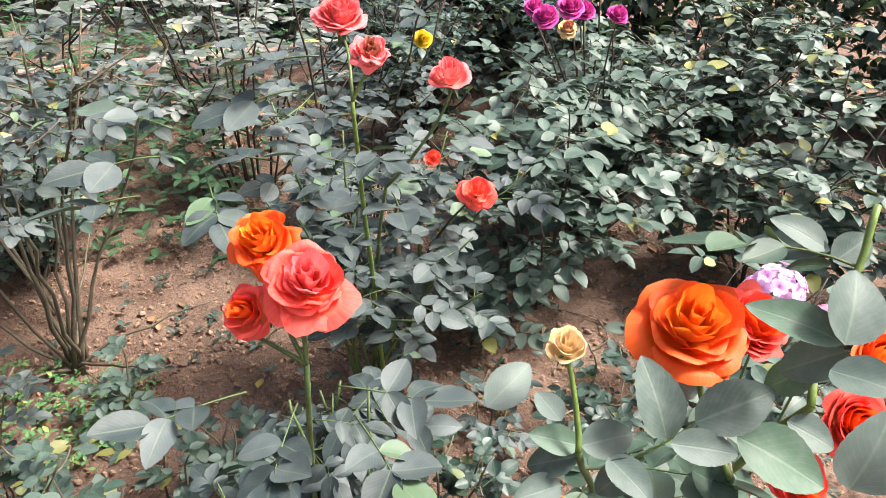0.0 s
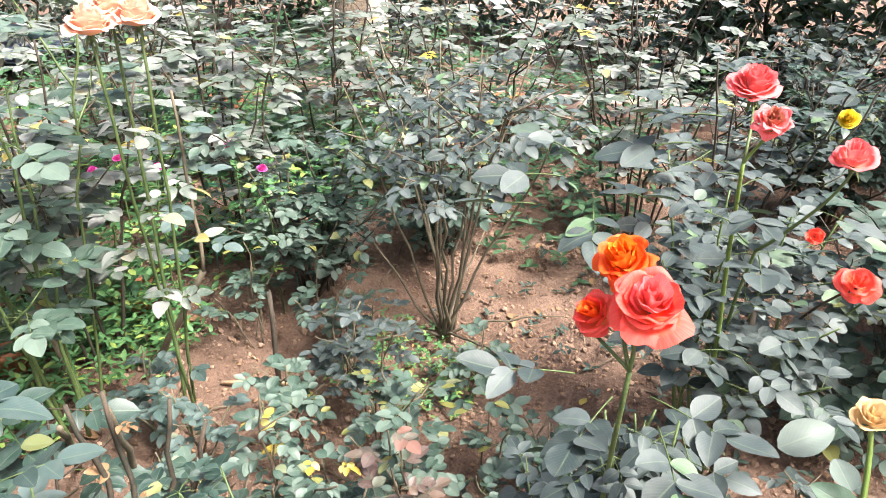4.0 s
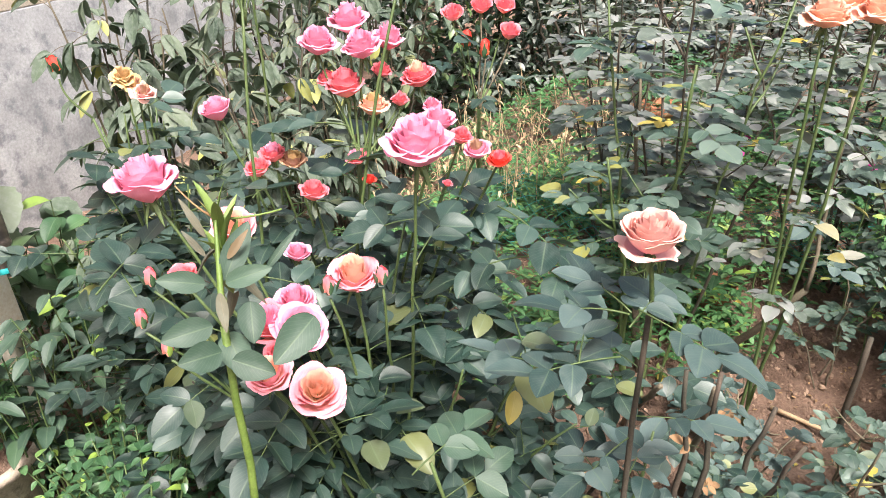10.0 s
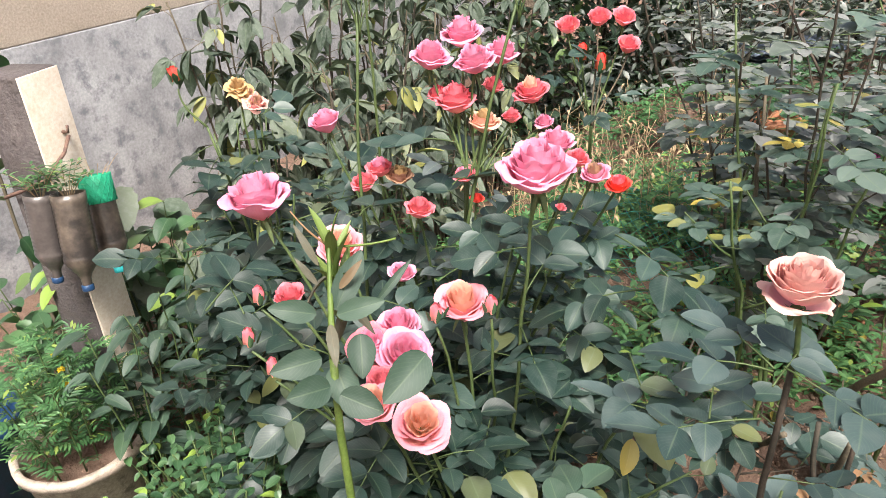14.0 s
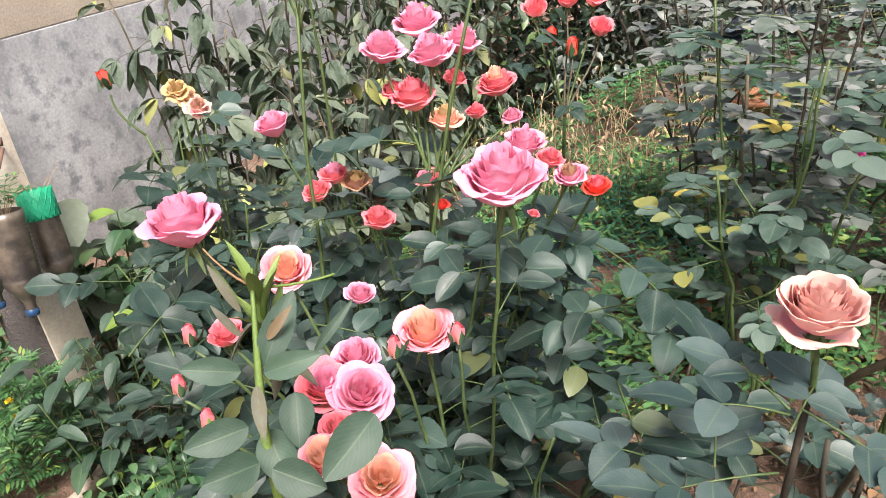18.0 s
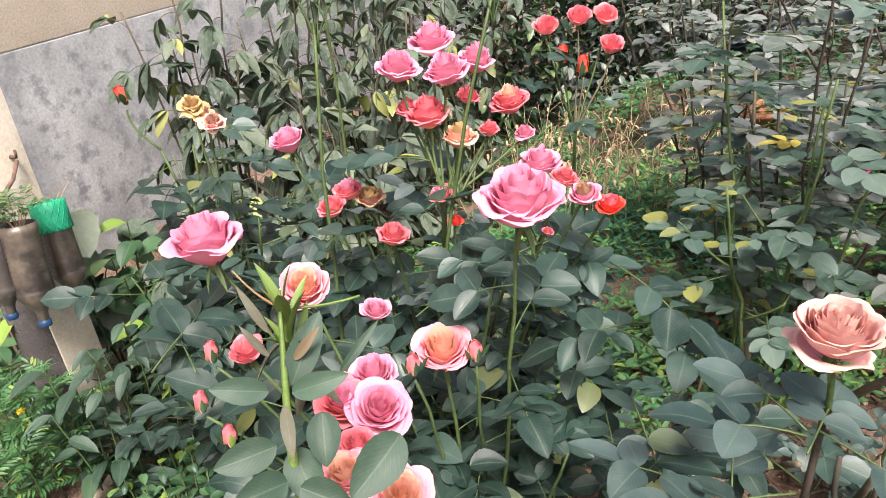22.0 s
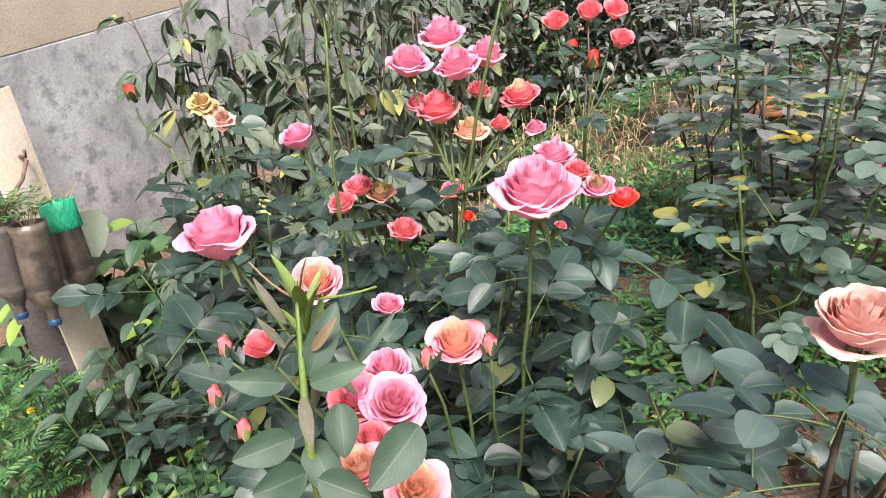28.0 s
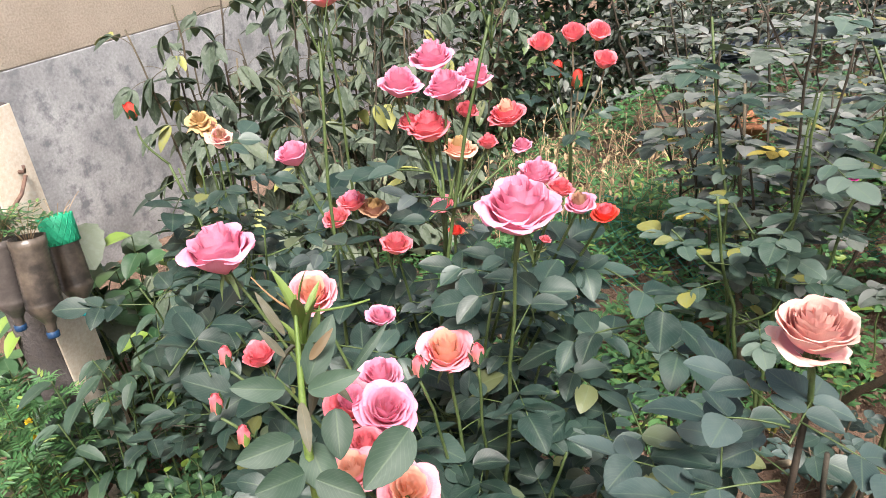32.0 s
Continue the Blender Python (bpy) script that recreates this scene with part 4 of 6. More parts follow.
# ---- bush of bare fanning canes ----
e = Bush(G(-0.957, 1.318), "rose bush of bare fanning brown canes, leaves only on top", LEAF_BLUE, 0.048, 220, CANE_BROWN, seed=14, flat=0.7)
tips = []
for i in range(11):
    a = i * 2.399
    q = 0.44 * math.sqrt((i + 0.5) / 11)
    tips.append(e.at + Vector((math.cos(a) * q, math.sin(a) * q + 0.05, 0.98 - 0.5 * q * q + 0.06 * math.sin(i * 3.1))))
e.grow(tips, 5, 3, 0.0062, 0.66, (0.08, 0.2), 0.4, up=(-15, 20), base_spread=0.03, sub=3)
for k in range(5):
    a = k * 1.3 + 0.4
    e.cane(wobble(curve3(e.at, e.at + Vector((math.cos(a) * 0.12, math.sin(a) * 0.12, 0.1)), e.at + Vector((math.cos(a) * 0.4, math.sin(a) * 0.4, 0.12 + 0.1 * (k % 3))), 8), 0.02, k), 0.006, 0.002)
e.done()

# ---- dense dark bush in the middle ----
b = leafy(-1.5, 1.3, 0.76, 0.36, "dense dark green small-leaved rose bush on dark stems", LEAF_MID, 0.048, 15, 200, 31, 3, 7, z0=0.5, t0=0.35)
b.done()
b = leafy(-1.25, 1.75, 0.7, 0.3, "mid-green small-leaved rose bush behind", LEAF_MID, 0.046, 12, 100, 32, 3, 7)
b.done()

# ---- low plants with reddish leaves ----
low_label = "low young rose plant with reddish and grey-green leaves"
for i, (x, y, h, rad, mat, nn) in enumerate((
        (-0.63, 0.56, 0.5, 0.13, LEAF_MID, 5), (-0.6, 0.43, 0.5, 0.09, LEAF_RED, 4), (-0.8, 0.72, 0.42, 0.12, LEAF_MID, 4), (-1.05, 0.62, 0.36, 0.12, LEAF_MID, 4),
        (-0.35, 0.85, 0.35, 0.13, LEAF_MID, 5), (-0.42, 0.42, 0.35, 0.13, LEAF, 5), (-0.91, 0.82, 0.44, 0.13, LEAF_BLUE, 5), (-1.0, 0.25, 0.42, 0.13, LEAF_MID, 5),
        (-0.75, 0.45, 0.3, 0.15, LEAF_MID, 4), (-0.5, 0.75, 0.36, 0.14, LEAF_MID, 4), (-0.3, 0.6, 0.32, 0.12, LEAF_RED, 4), (0.5, 0.95, 0.3, 0.2, LEAF, 5),
        (0.2, 0.95, 0.3, 0.15, LEAF_BLUE, 4), (-1.386, 0.459, 0.32, 0.15, LEAF_SLATE, 5), (-1.2, 0.4, 0.34, 0.14, LEAF_SLATE, 4), (-0.1, 1.3, 0.3, 0.2, LEAF, 4), (0.1, 0.7, 0.34, 0.14, LEAF, 5),
        (-1.1, 0.95, 0.4, 0.14, LEAF_BLUE, 4), (-1.25, 1.05, 0.36, 0.14, LEAF_MID, 4), (-0.75, 1.1, 0.3, 0.12, LEAF_MID, 3), (-1.5, 0.95, 0.4, 0.16, LEAF_MID, 4))):
    b = Bush(G(x, y), low_label, mat, 0.042, 120, CANE_BROWN, seed=40 + i, flat=0.6, step=1, calm=0.7)
    b.fill(nn, rad, h * 0.6, h, 1, 4, t0=0.45, r0=0.003, lat=(0.03, 0.08), sub=2)
    b.done()
b = Bush(G(-0.76, 0.12), "young rose shoot with fresh green leaves", LEAF, 0.045, 60, seed=46, flat=0.6)
b.grow([(-0.749, 0.078, 0.554), (-0.556, 0.150, 0.536), (-0.582, 0.077, 0.576)], 5, 1, 0.004, 0.5, up=(-5, 15))
for az in (20, 95, 160, 235, 310):
    b.leaf((-0.749, 0.078, 0.554), az, 8, 0, LEAF_FRESH if az == 235 else None, 0.8)
b.done()
b = Bush(G(-0.8, 0.33), "spindly rose plant with some yellow leaves", LEAF_MID, 0.036, 60, CANE_BROWN, seed=47)
b.grow([(-0.760, 0.313, 0.479), (-0.771, 0.292, 0.584), (-0.555, 0.236, 0.525), (-0.662, 0.193, 0.498)], 5, 2, 0.003, 0.35, lat=(0.04, 0.09))
for k in range(5):
    b.leaf(Vector((-0.760, 0.313, 0.479)) + Vector((0.03 * k - 0.06, 0.02 * k, -0.03 * k)), 70 * k, 0, 0, LEAF_YELLOW, 0.7, label="yellowed leaf")
b.done()
dead = Bush(G(-0.98, 0.12), "leafless dead rose cane with snags", LEAF_DRY, 0.03, 20, CANE_DARK, seed=48)
for tip in ((-0.954, 0.116, 0.644), (-0.911, 0.207, 0.576), (-0.980, 0.064, 0.642), (-0.851, 0.230, 0.532)):
    dead.cane(wobble(curve3(dead.at, dead.at.lerp(Vector(tip), 0.5) + Vector((0.02, 0, 0.05)), tip, 8), 0.02, tip[0] * 9), 0.008, 0.004)
for q, (a, b) in enumerate((((-1.218, 0.301, 0.000), (-0.973, 0.126, 0.589)), ((-1.488, 0.286, 0.000), (-1.077, 0.088, 0.523)))):
    dead.cane(wobble(curve3(a, Vector(a).lerp(Vector(b), 0.5) + Vector((0, 0, 0.03)), b, 8), 0.012, q + 7), 0.009, 0.006, CANE_BROWN)
dead.leaves_on([dead.at + Vector((0, 0, 0.2)), Vector((-0.954, 0.116, 0.644))], 3, 0.3)
dead.done()

old = Bush(G(-1.67, 0.62), "old rose with two thick grey forked canes", LEAF_SLATE, 0.06, 60, CANE_BROWN, seed=49, flat=0.5, step=1, calm=0.5)
fork = Vector((-1.40, 0.725, 0.42))
old.cane(wobble(curve3(G(-1.66, 0.66, -0.02), (-1.5, 0.68, 0.22), fork, 8), 0.012, 2), 0.012, 0.009)
lp = wobble(curve3(fork, (-1.42, 0.75, 0.6), (-1.44, 0.76, 0.92), 8), 0.012, 6)
old.cane(lp, 0.006, 0.0035, CANE_BROWN)
old.leaves_on(lp, 7, 0.1, 0.95, up=(-10, 10))
lp = wobble(curve3(G(-1.68, 0.45, -0.02), (-1.78, 0.46, 0.22), (-1.86, 0.47, 0.45), 8), 0.012, 4)
old.cane(lp, 0.013, 0.009)
lp = wobble(curve3(lp[-1], (-1.9, 0.5, 0.65), (-1.98, 0.52, 0.9), 8), 0.012, 3)
old.cane(lp, 0.008, 0.004, CANE_BROWN)
old.leaves_on(lp, 8, 0.1, 0.98, up=(-10, 10))
old.done()


def garden_stake(foot, top, label):
    ob = thing("garden_stake", foot, label, "stake", "stakes in the bed")
    s = Shape()
    tube(s, wobble([Vector((0, 0, -0.05)), (top - foot) * 0.4, (top - foot) * 0.7, top - foot], 0.008, 3), 0.009, 0.007, 8)
    part("pole", s.mesh("pole", CANE_DARK), ob)


garden_stake(G(-1.274, 0.829), Vector((-1.262, 0.825, 0.34)), "thin grey wooden stake standing in the bed")
garden_stake(G(-0.02, 1.09), Vector((-0.03, 1.10, 0.56)), "thin dark wooden stake beside the orange roses")

# ---- fading rose on a tall stem ----
h = Bush(G(-0.79, -0.14), "rose bush with large blue-green leaves and one fading rose", LEAF_SLATE, 0.06, 200, seed=15, flat=0.6, step=1, calm=0.7)
rose(h, (-0.783, -0.171, 1.044), 0.074, FADED_PINK, FADED_PINK, (0.12, -0.05, 1), 0.12, "fading pink rose with browned petal edges", seed=50, tall=1.12, untidy=0.2)
rose(h, (-0.783, -0.171, 1.038), 0.082, FADED_PINK, FADED_PINK, (0.1, 0.12, 1), 1.1, "limp drooping outer petals", "outer_petals", 51, 2, False, 0.45, 1.25)
hj = Vector((-0.797, -0.152, 0.925))
stalk(h, Vector((-0.787, -0.168, 1.012)), Vector((-0.796, -0.158, 0.97)), hj, 0.0036, 0.003, CANE_GREEN, 0)
stalk(h, hj, Vector((-0.79, -0.16, 0.5)), None, 0.006, 0.0036, CANE_DARK, 6, 0.45, 0.95)
for (x, y, z), az in (((-0.748, -0.211, 0.968), 150), ((-0.762, -0.200, 0.959), 95), ((-0.746, -0.202, 0.974), -60), ((-0.739, -0.215, 0.957), 40), ((-0.809, -0.276, 0.862), 140), ((-0.722, -0.233, 0.932), 170), ((-0.776, -0.255, 0.889), 60)):
    h.leaf((x, y, z), az, h.r.uniform(-5, 15), h.r.uniform(-12, 12), None, 1.0)
h.fill(9, 0.24, 0.35, 0.74, 1, 5, t0=0.4, lat=(0.06, 0.14), sub=3)
leaflet(h, (-0.858, -0.303, 0.792), (-0.832, -0.320, 0.756), 0.026, LEAF_YELLOW, label="yellow-green ageing leaf")
h.done()

# ---- pink rose bush ----
p = Bush(G(-1.18, -0.42), "large pink rose bush, dark leaves and many open roses", LEAF, 0.064, 300, seed=16, flat=1.1, step=1, calm=1.0)
CAM = Vector((0.42, 0.05, 0.9))
flowers = [
    ((-1.175, -0.751, 1.037), 0.104, PINK, PINK, 0.55), ((-1.048, -0.377, 1.090), 0.108, PINK, PINK, 0.62), ((-1.064, -0.481, 0.892), 0.084, BLUSH, PEACH, 0.6), ((-1.049, -0.570, 0.830), 0.09, PINK, PINK, 0.75),
    ((-1.214, -0.647, 0.929), 0.08, BLUSH, PEACH, 0.7), ((-1.099, -0.721, 0.915), 0.048, PINK_CORAL, PINK_CORAL, 0.35), ((-1.118, -0.571, 0.832), 0.075, PINK, PINK, 0.7), ((-1.075, -0.616, 0.829), 0.08, PINK_CORAL, PINK, 0.7),
    ((-0.995, -0.604, 0.827), 0.05, PINK_CORAL, PINK_CORAL, 0.5), ((-0.952, -0.622, 0.827), 0.07, BLUSH, PEACH, 0.7), ((-0.922, -0.563, 0.809), 0.085, BLUSH, PEACH, 0.7), ((-1.258, -0.552, 0.840), 0.05, PINK, PINK, 0.5),
]
LEAN = {0: (0.02, -0.06, 1), 1: (0.1, -0.12, 1), 2: (0.3, 0, 1), 3: (0.5, 0.1, 0.9), 4: (0.5, 0.05, 0.9), 10: (0.5, 0.1, 0.9)}
FLOWERS_CLEAR += [(Vector(f[0]), f[1] * 0.5 + 0.015) for f in flowers]
for i, (at, dia, a, q, op) in enumerate(flowers):
    rose(p, at, dia, a, q, LEAN.get(i, (0.22 + 0.1 * math.sin(i * 2.1), 0.12 * math.cos(i * 1.7), 1)), op, "pink double rose", seed=60 + i, rings=8, untidy=0.22)
    at = Vector(at)
    stalk(p, at - CAM.normalized() * dia * 0.3, at.lerp(p.at, 0.4) + Vector((0.05, 0, 0.12)), None, 0.0036, 0.0024, CANE_GREEN, 7, 0.35, 0.88, (0.8, 1.15))
for i, at in enumerate(((-1.104, -0.764, 0.920), (-1.060, -0.781, 0.881), (-1.021, -0.750, 0.854), (-1.031, -0.523, 0.901), (-1.043, -0.443, 0.895))):
    bud(p, at, 0.02, PINK_CORAL, (0.1, 0.1, 1), "pink bud held by green sepals", 80 + i)
    stalk(p, Vector(at) - Vector((0, 0, 0.022)), Vector(at).lerp(p.at, 0.3) + Vector((0.03, 0, 0.1)), Vector(at).lerp(p.at, 0.3), 0.0026, 0.002, CANE_GREEN, 2, 0.1, 0.6)
for (x, y, z), az in (((-1.079, -0.194, 0.864), 160), ((-1.079, -0.194, 0.864), -70), ((-1.140, -0.152, 0.765), 120), ((-1.132, -0.231, 0.936), -60), ((-1.126, -0.339, 0.870), 80), ((-1.339, -0.447, 0.958), 60), ((-1.328, -0.612, 0.924), 70), ((-1.099, -0.839, 0.910), 60), ((-1.105, -0.790, 0.894), 110), ((-0.942, -0.500, 0.817), 130),
                      ((-1.033, -0.409, 0.783), 170), ((-0.967, -0.267, 0.840), -100), ((-1.262, -0.492, 0.814), 40), ((-1.237, -0.339, 0.910), 20)):
    p.leaf((x, y, z), az, p.r.uniform(-5, 18), p.r.uniform(-14, 14), size=1.15)
p.fill(19, 0.44, 0.45, 0.9, 2, 6, t0=0.42, lat=(0.07, 0.18), squash=(1, 0.78), sub=3)
p.done()

leafy(-1.28, -0.02, 0.66, 0.2, "dark-leaved rose bush beside the pink roses", LEAF, 0.066, 5, 90, 53, 1, 5).done()

# ---- second pink bush with a tight cluster on long stems ----
s2 = Bush(G(-1.62, -0.4), "pink rose bush with clustered roses high on long stems", LEAF, 0.062, 260, seed=17, flat=0.6, step=1, calm=0.7)
SPRAY = [(-1.568, -0.382, 1.165), (-1.529, -0.450, 1.136), (-1.496, -0.374, 1.129), (-1.556, -0.308, 1.126), (-1.502, -0.409, 1.058), (-1.538, -0.438, 1.061), (-1.554, -0.326, 1.064), (-1.534, -0.256, 1.051), (-1.481, -0.362, 1.017), (-1.501, -0.303, 1.016), (-1.528, -0.232, 0.989)]
SIZES = (0.09, 0.085, 0.085, 0.08, 0.088, 0.05, 0.05, 0.08, 0.07, 0.045, 0.045)
KINDS = (0, 0, 0, 0, 1, 1, 1, 2, 3, 1, 0)
LOOKS = ((PINK, PINK), (PINK_CORAL, PINK_CORAL), (PINK_CORAL, PEACH), (PEACH, STRAW))
sj = Vector((-1.476, -0.398, 0.910))
for i, (at, dia, k) in enumerate(zip(SPRAY, SIZES, KINDS)):
    rose(s2, at, dia, *LOOKS[k], (0.1 + 0.08 * math.sin(i * 1.3), 0.2 * math.sin(i * 2.4), 1), 0.75, "pink rose in a tight spray", seed=90 + i, rings=7, untidy=0.15)
    stalk(s2, Vector(at) - Vector((0.01, 0, dia * 0.28)), Vector(at).lerp(sj, 0.5) + Vector((0, 0, -0.02)), sj + Vector((0, 0.01 * (i % 4), 0)), 0.003, 0.0022, CANE_GREEN, 0)
stalk(s2, sj, Vector((-1.6, -0.4, 0.4)), None, 0.007, 0.004, None, 8, 0.4, 0.99, (1.0, 1.3))
for q in range(6):
    s2.leaf(sj + Vector((0.02 * math.sin(q), 0.03 * math.cos(q * 2), 0.04 * q)), 60 * q + 20, 5, 0, size=1.3)
SIDE = [(-1.193, -0.309, 1.070), (-1.236, -0.259, 1.023), (-1.200, -0.243, 1.009), (-1.198, -0.204, 0.988), (-1.238, -0.284, 0.940), (-1.547, -0.563, 0.920), (-1.518, -0.598, 0.904), (-1.539, -0.525, 0.903), (-1.418, -0.500, 0.882), (-1.479, -0.402, 0.915), (-1.411, -0.392, 0.893)]
for i, (at, dia) in enumerate(zip(SIDE, (0.06, 0.045, 0.05, 0.045, 0.02, 0.06, 0.06, 0.06, 0.065, 0.05, 0.03))):
    look_ = ((PINK, PINK), (PINK_CORAL, PINK_CORAL), (PINK, FADED), (SCARLET, PINK_CORAL), (PINK_CORAL, PINK_CORAL), (PINK_CORAL, PINK), (PINK_CORAL, PINK_CORAL), (FADED, STRAW), (PINK_CORAL, PINK_CORAL), (PINK_CORAL, PINK), (SCARLET, SCARLET))[i]
    rose(s2, at, dia, *look_, (0.15, 0.25 * math.sin(i * 1.9), 1), 0.6, "small pink rose among leaves", seed=110 + i, rings=6, untidy=0.2)
    stalk(s2, Vector(at) - Vector((0.01, 0, dia * 0.3)), Vector(at).lerp(s2.at, 0.4) + Vector((0, 0, 0.1)), None, 0.0045, 0.0022, None, 4, 0.5, 0.85)
s2.fill(10, 0.4, 0.45, 0.82, 2, 5, t0=0.4, lat=(0.06, 0.16), sub=3)
m_at = Vector((-1.698, -0.662, 0.977))
rose(s2, m_at, 0.075, PINK, PINK, (0.1, -0.25, 1), 0.45, "pink rose seen from its side", seed=130, rings=7)
stalk(s2, m_at - Vector((0, 0, 0.03)), m_at.lerp(s2.at, 0.4) + Vector((0, 0, 0.1)), None, 0.005, 0.0025, None, 5, 0.4, 0.9)
s2.done()

# ---- tall thin stems with coral buds ----
t3 = Bush(G(-2.0, 0.0), "thin tall rose with coral half-open buds", LEAF, 0.045, 80, seed=18)
BUDS = [(-1.767, -0.111, 1.120), (-1.731, -0.055, 1.139), (-1.730, 0.001, 1.135), (-1.696, 0.001, 1.083), (-1.708, -0.096, 1.071), (-1.689, -0.059, 1.051)]
tj = Vector((-1.676, -0.080, 0.919))
for i, at in enumerate(BUDS):
    if i < 4:
        rose(t3, at, 0.056, PINK_CORAL, PINK_CORAL, (0.4, 0.1 * i - 0.2, 0.9), 0.35, "half-open coral pink rose", seed=140 + i, rings=4)
    else:
        bud(t3, at, 0.028, SCARLET, (0.2, 0, 1), "coral red bud", 150 + i)
    stalk(t3, Vector(at) - Vector((0, 0, 0.02)), Vector(at).lerp(tj, 0.5) + Vector((0, 0, -0.03)), tj, 0.0024, 0.0018, CANE_BROWN if i % 2 else CANE_GREEN, 1)
stalk(t3, tj, Vector((-1.9, 0.0, 0.4)), None, 0.006, 0.004, None, 3, 0.2, 0.8)
t3.fill(5, 0.15, 0.4, 0.6, 1, 4)
t3.done()

# ---- stem close to the camera with a broken top ----
k = Bush(G(-0.84, -0.7), "close lime-green rose stem with a browned broken tip", LEAF_NEAR, 0.05, 60, STEM_LIME, seed=19)
tipk = Vector((-0.919, -0.644, 1.101))
kb = Vector((-0.839, -0.654, 0.990))
pk = stalk(k, tipk, tipk.lerp(kb, 0.5), kb, 0.0046, 0.0016, STEM_LIME, 0)
stalk(k, kb, kb.lerp(k.at, 0.5), None, 0.008, 0.0046, STEM_LIME, 3, 0.3, 0.6, (0.9, 1.1))
for foot, tip, wide, mt in (((-0.870, -0.646, 1.029), (-0.899, -0.612, 1.083), 0.030, LEAF_NEAR), ((-0.867, -0.666, 1.029), (-0.860, -0.713, 1.048), 0.026, LEAF_NEAR), ((-0.829, -0.664, 0.999), (-0.809, -0.714, 1.004), 0.032, LEAF_NEAR), ((-0.854, -0.623, 1.007), (-0.815, -0.625, 0.979), 0.032, LEAF_NEAR), ((-0.818, -0.557, 0.996), (-0.773, -0.604, 0.978), 0.042, LEAF_NEAR), ((-0.801, -0.657, 0.983), (-0.776, -0.696, 0.995), 0.034, LEAF_NEAR), ((-0.811, -0.651, 0.964), (-0.788, -0.609, 0.952), 0.034, LEAF_NEAR), ((-0.850, -0.645, 1.036), (-0.841, -0.596, 1.052), 0.024, LEAF_NEAR), ((-0.849, -0.654, 0.975), (-0.807, -0.639, 0.944), 0.036, LEAF_NEAR), ((-0.844, -0.652, 1.030), (-0.801, -0.649, 1.010), 0.013, LEAF_WITHERED), ((-0.874, -0.602, 1.030), (-0.889, -0.561, 1.069), 0.010, LEAF_NEAR), ((-0.898, -0.659, 1.070), (-0.911, -0.679, 1.115), 0.009, LEAF_WITHERED), ((-0.886, -0.662, 1.053), (-0.892, -0.681, 1.085), 0.008, LEAF_WITHERED), ((-0.878, -0.640, 1.050), (-0.868, -0.615, 1.085), 0.010, LEAF_WITHERED)):
    leaflet(k, foot, tip, wide, mt, label="shrivelled brown leaf" if mt is LEAF_WITHERED else "")
young = Shape().add(*blade(0.07, 0.014, 7, 0.4, 0.2)).mesh("young_leaf", LEAF_LIME)
dried = Shape().add(*blade(0.05, 0.016, 7, 0.6, 0.8, wave=0.05)).mesh("dried_leaf", LEAF_WITHERED)
for i in range(16):
    part("young_leaf", young, k.top, "narrow lime-green young leaf", leaf_pose(tipk - k.at - Vector((0, 0, 0.03 + 0.006 * i)), i * 137, 86 - 9 * (i % 4), 0, 0.8 + 0.1 * (i % 3)))
for i in range(4):
    part("dried_leaf", dried, k.top, "shrivelled brown leaf", leaf_pose(tipk - k.at - Vector((0, 0, 0.03 + 0.03 * i)), i * 131 + 60, 15 - 14 * i, 20, 0.9))
k.cane(curve3(tipk - Vector((0, 0, 0.02)), Vector((-0.913, -0.662, 1.095)), (-0.927, -0.682, 1.124), 5), 0.0016, 0.0008, LEAF_DRY)
k.cane(curve3(tipk - Vector((0, 0, 0.02)), Vector((-0.909, -0.608, 1.080)), (-0.912, -0.573, 1.085), 5), 0.0015, 0.0012, STEM_LIME)
k.done()
b = Bush(G(-0.68, -0.42), "young rose shoot with three pale green leaflets", LEAF_NEAR, 0.055, 40, seed=51)
b.grow([Vector((-0.670, -0.470, 0.913)) - Vector((0, 0, 0.02))], 3, 1, 0.004, 0.5)
b.leaf(Vector((-0.670, -0.470, 0.913)) - Vector((0.0, 0.02, 0.03)), 30, 15, 0, None, 0.9)
b.done()
# two tall blind shoots
b = Bush(G(-1.42, -0.62), "tall flowerless rose shoot with bare green top", LEAF_BLUE, 0.05, 60, seed=52)
for bx, tp in (((-1.45, -0.62), (-1.532, -0.575, 1.224)), ((-1.4, -0.45), (-1.406, -0.312, 1.254))):
    tp = Vector(tp)
    pts = stalk(b, tp, Vector((bx[0], bx[1], 0.8)), Vector((bx[0], bx[1], 0.5)), 0.0042, 0.0026, CANE_GREEN, 5, 0.2, 0.7)
    b.cane(curve3(Vector((bx[0], bx[1], 0.5)), Vector((bx[0], bx[1], 0.2)), G(-1.42, -0.62), 5), 0.006, 0.0055)
    for i in range(5):
        a = i * 1.3
        b.cane(curve3(tp - Vector((0, 0, 0.05)), tp, tp + Vector((0.05 * math.cos(a), 0.07 * math.sin(a), 0.05 + 0.02 * i)), 5), 0.0015, 0.0008, CANE_GREEN)
b.done()

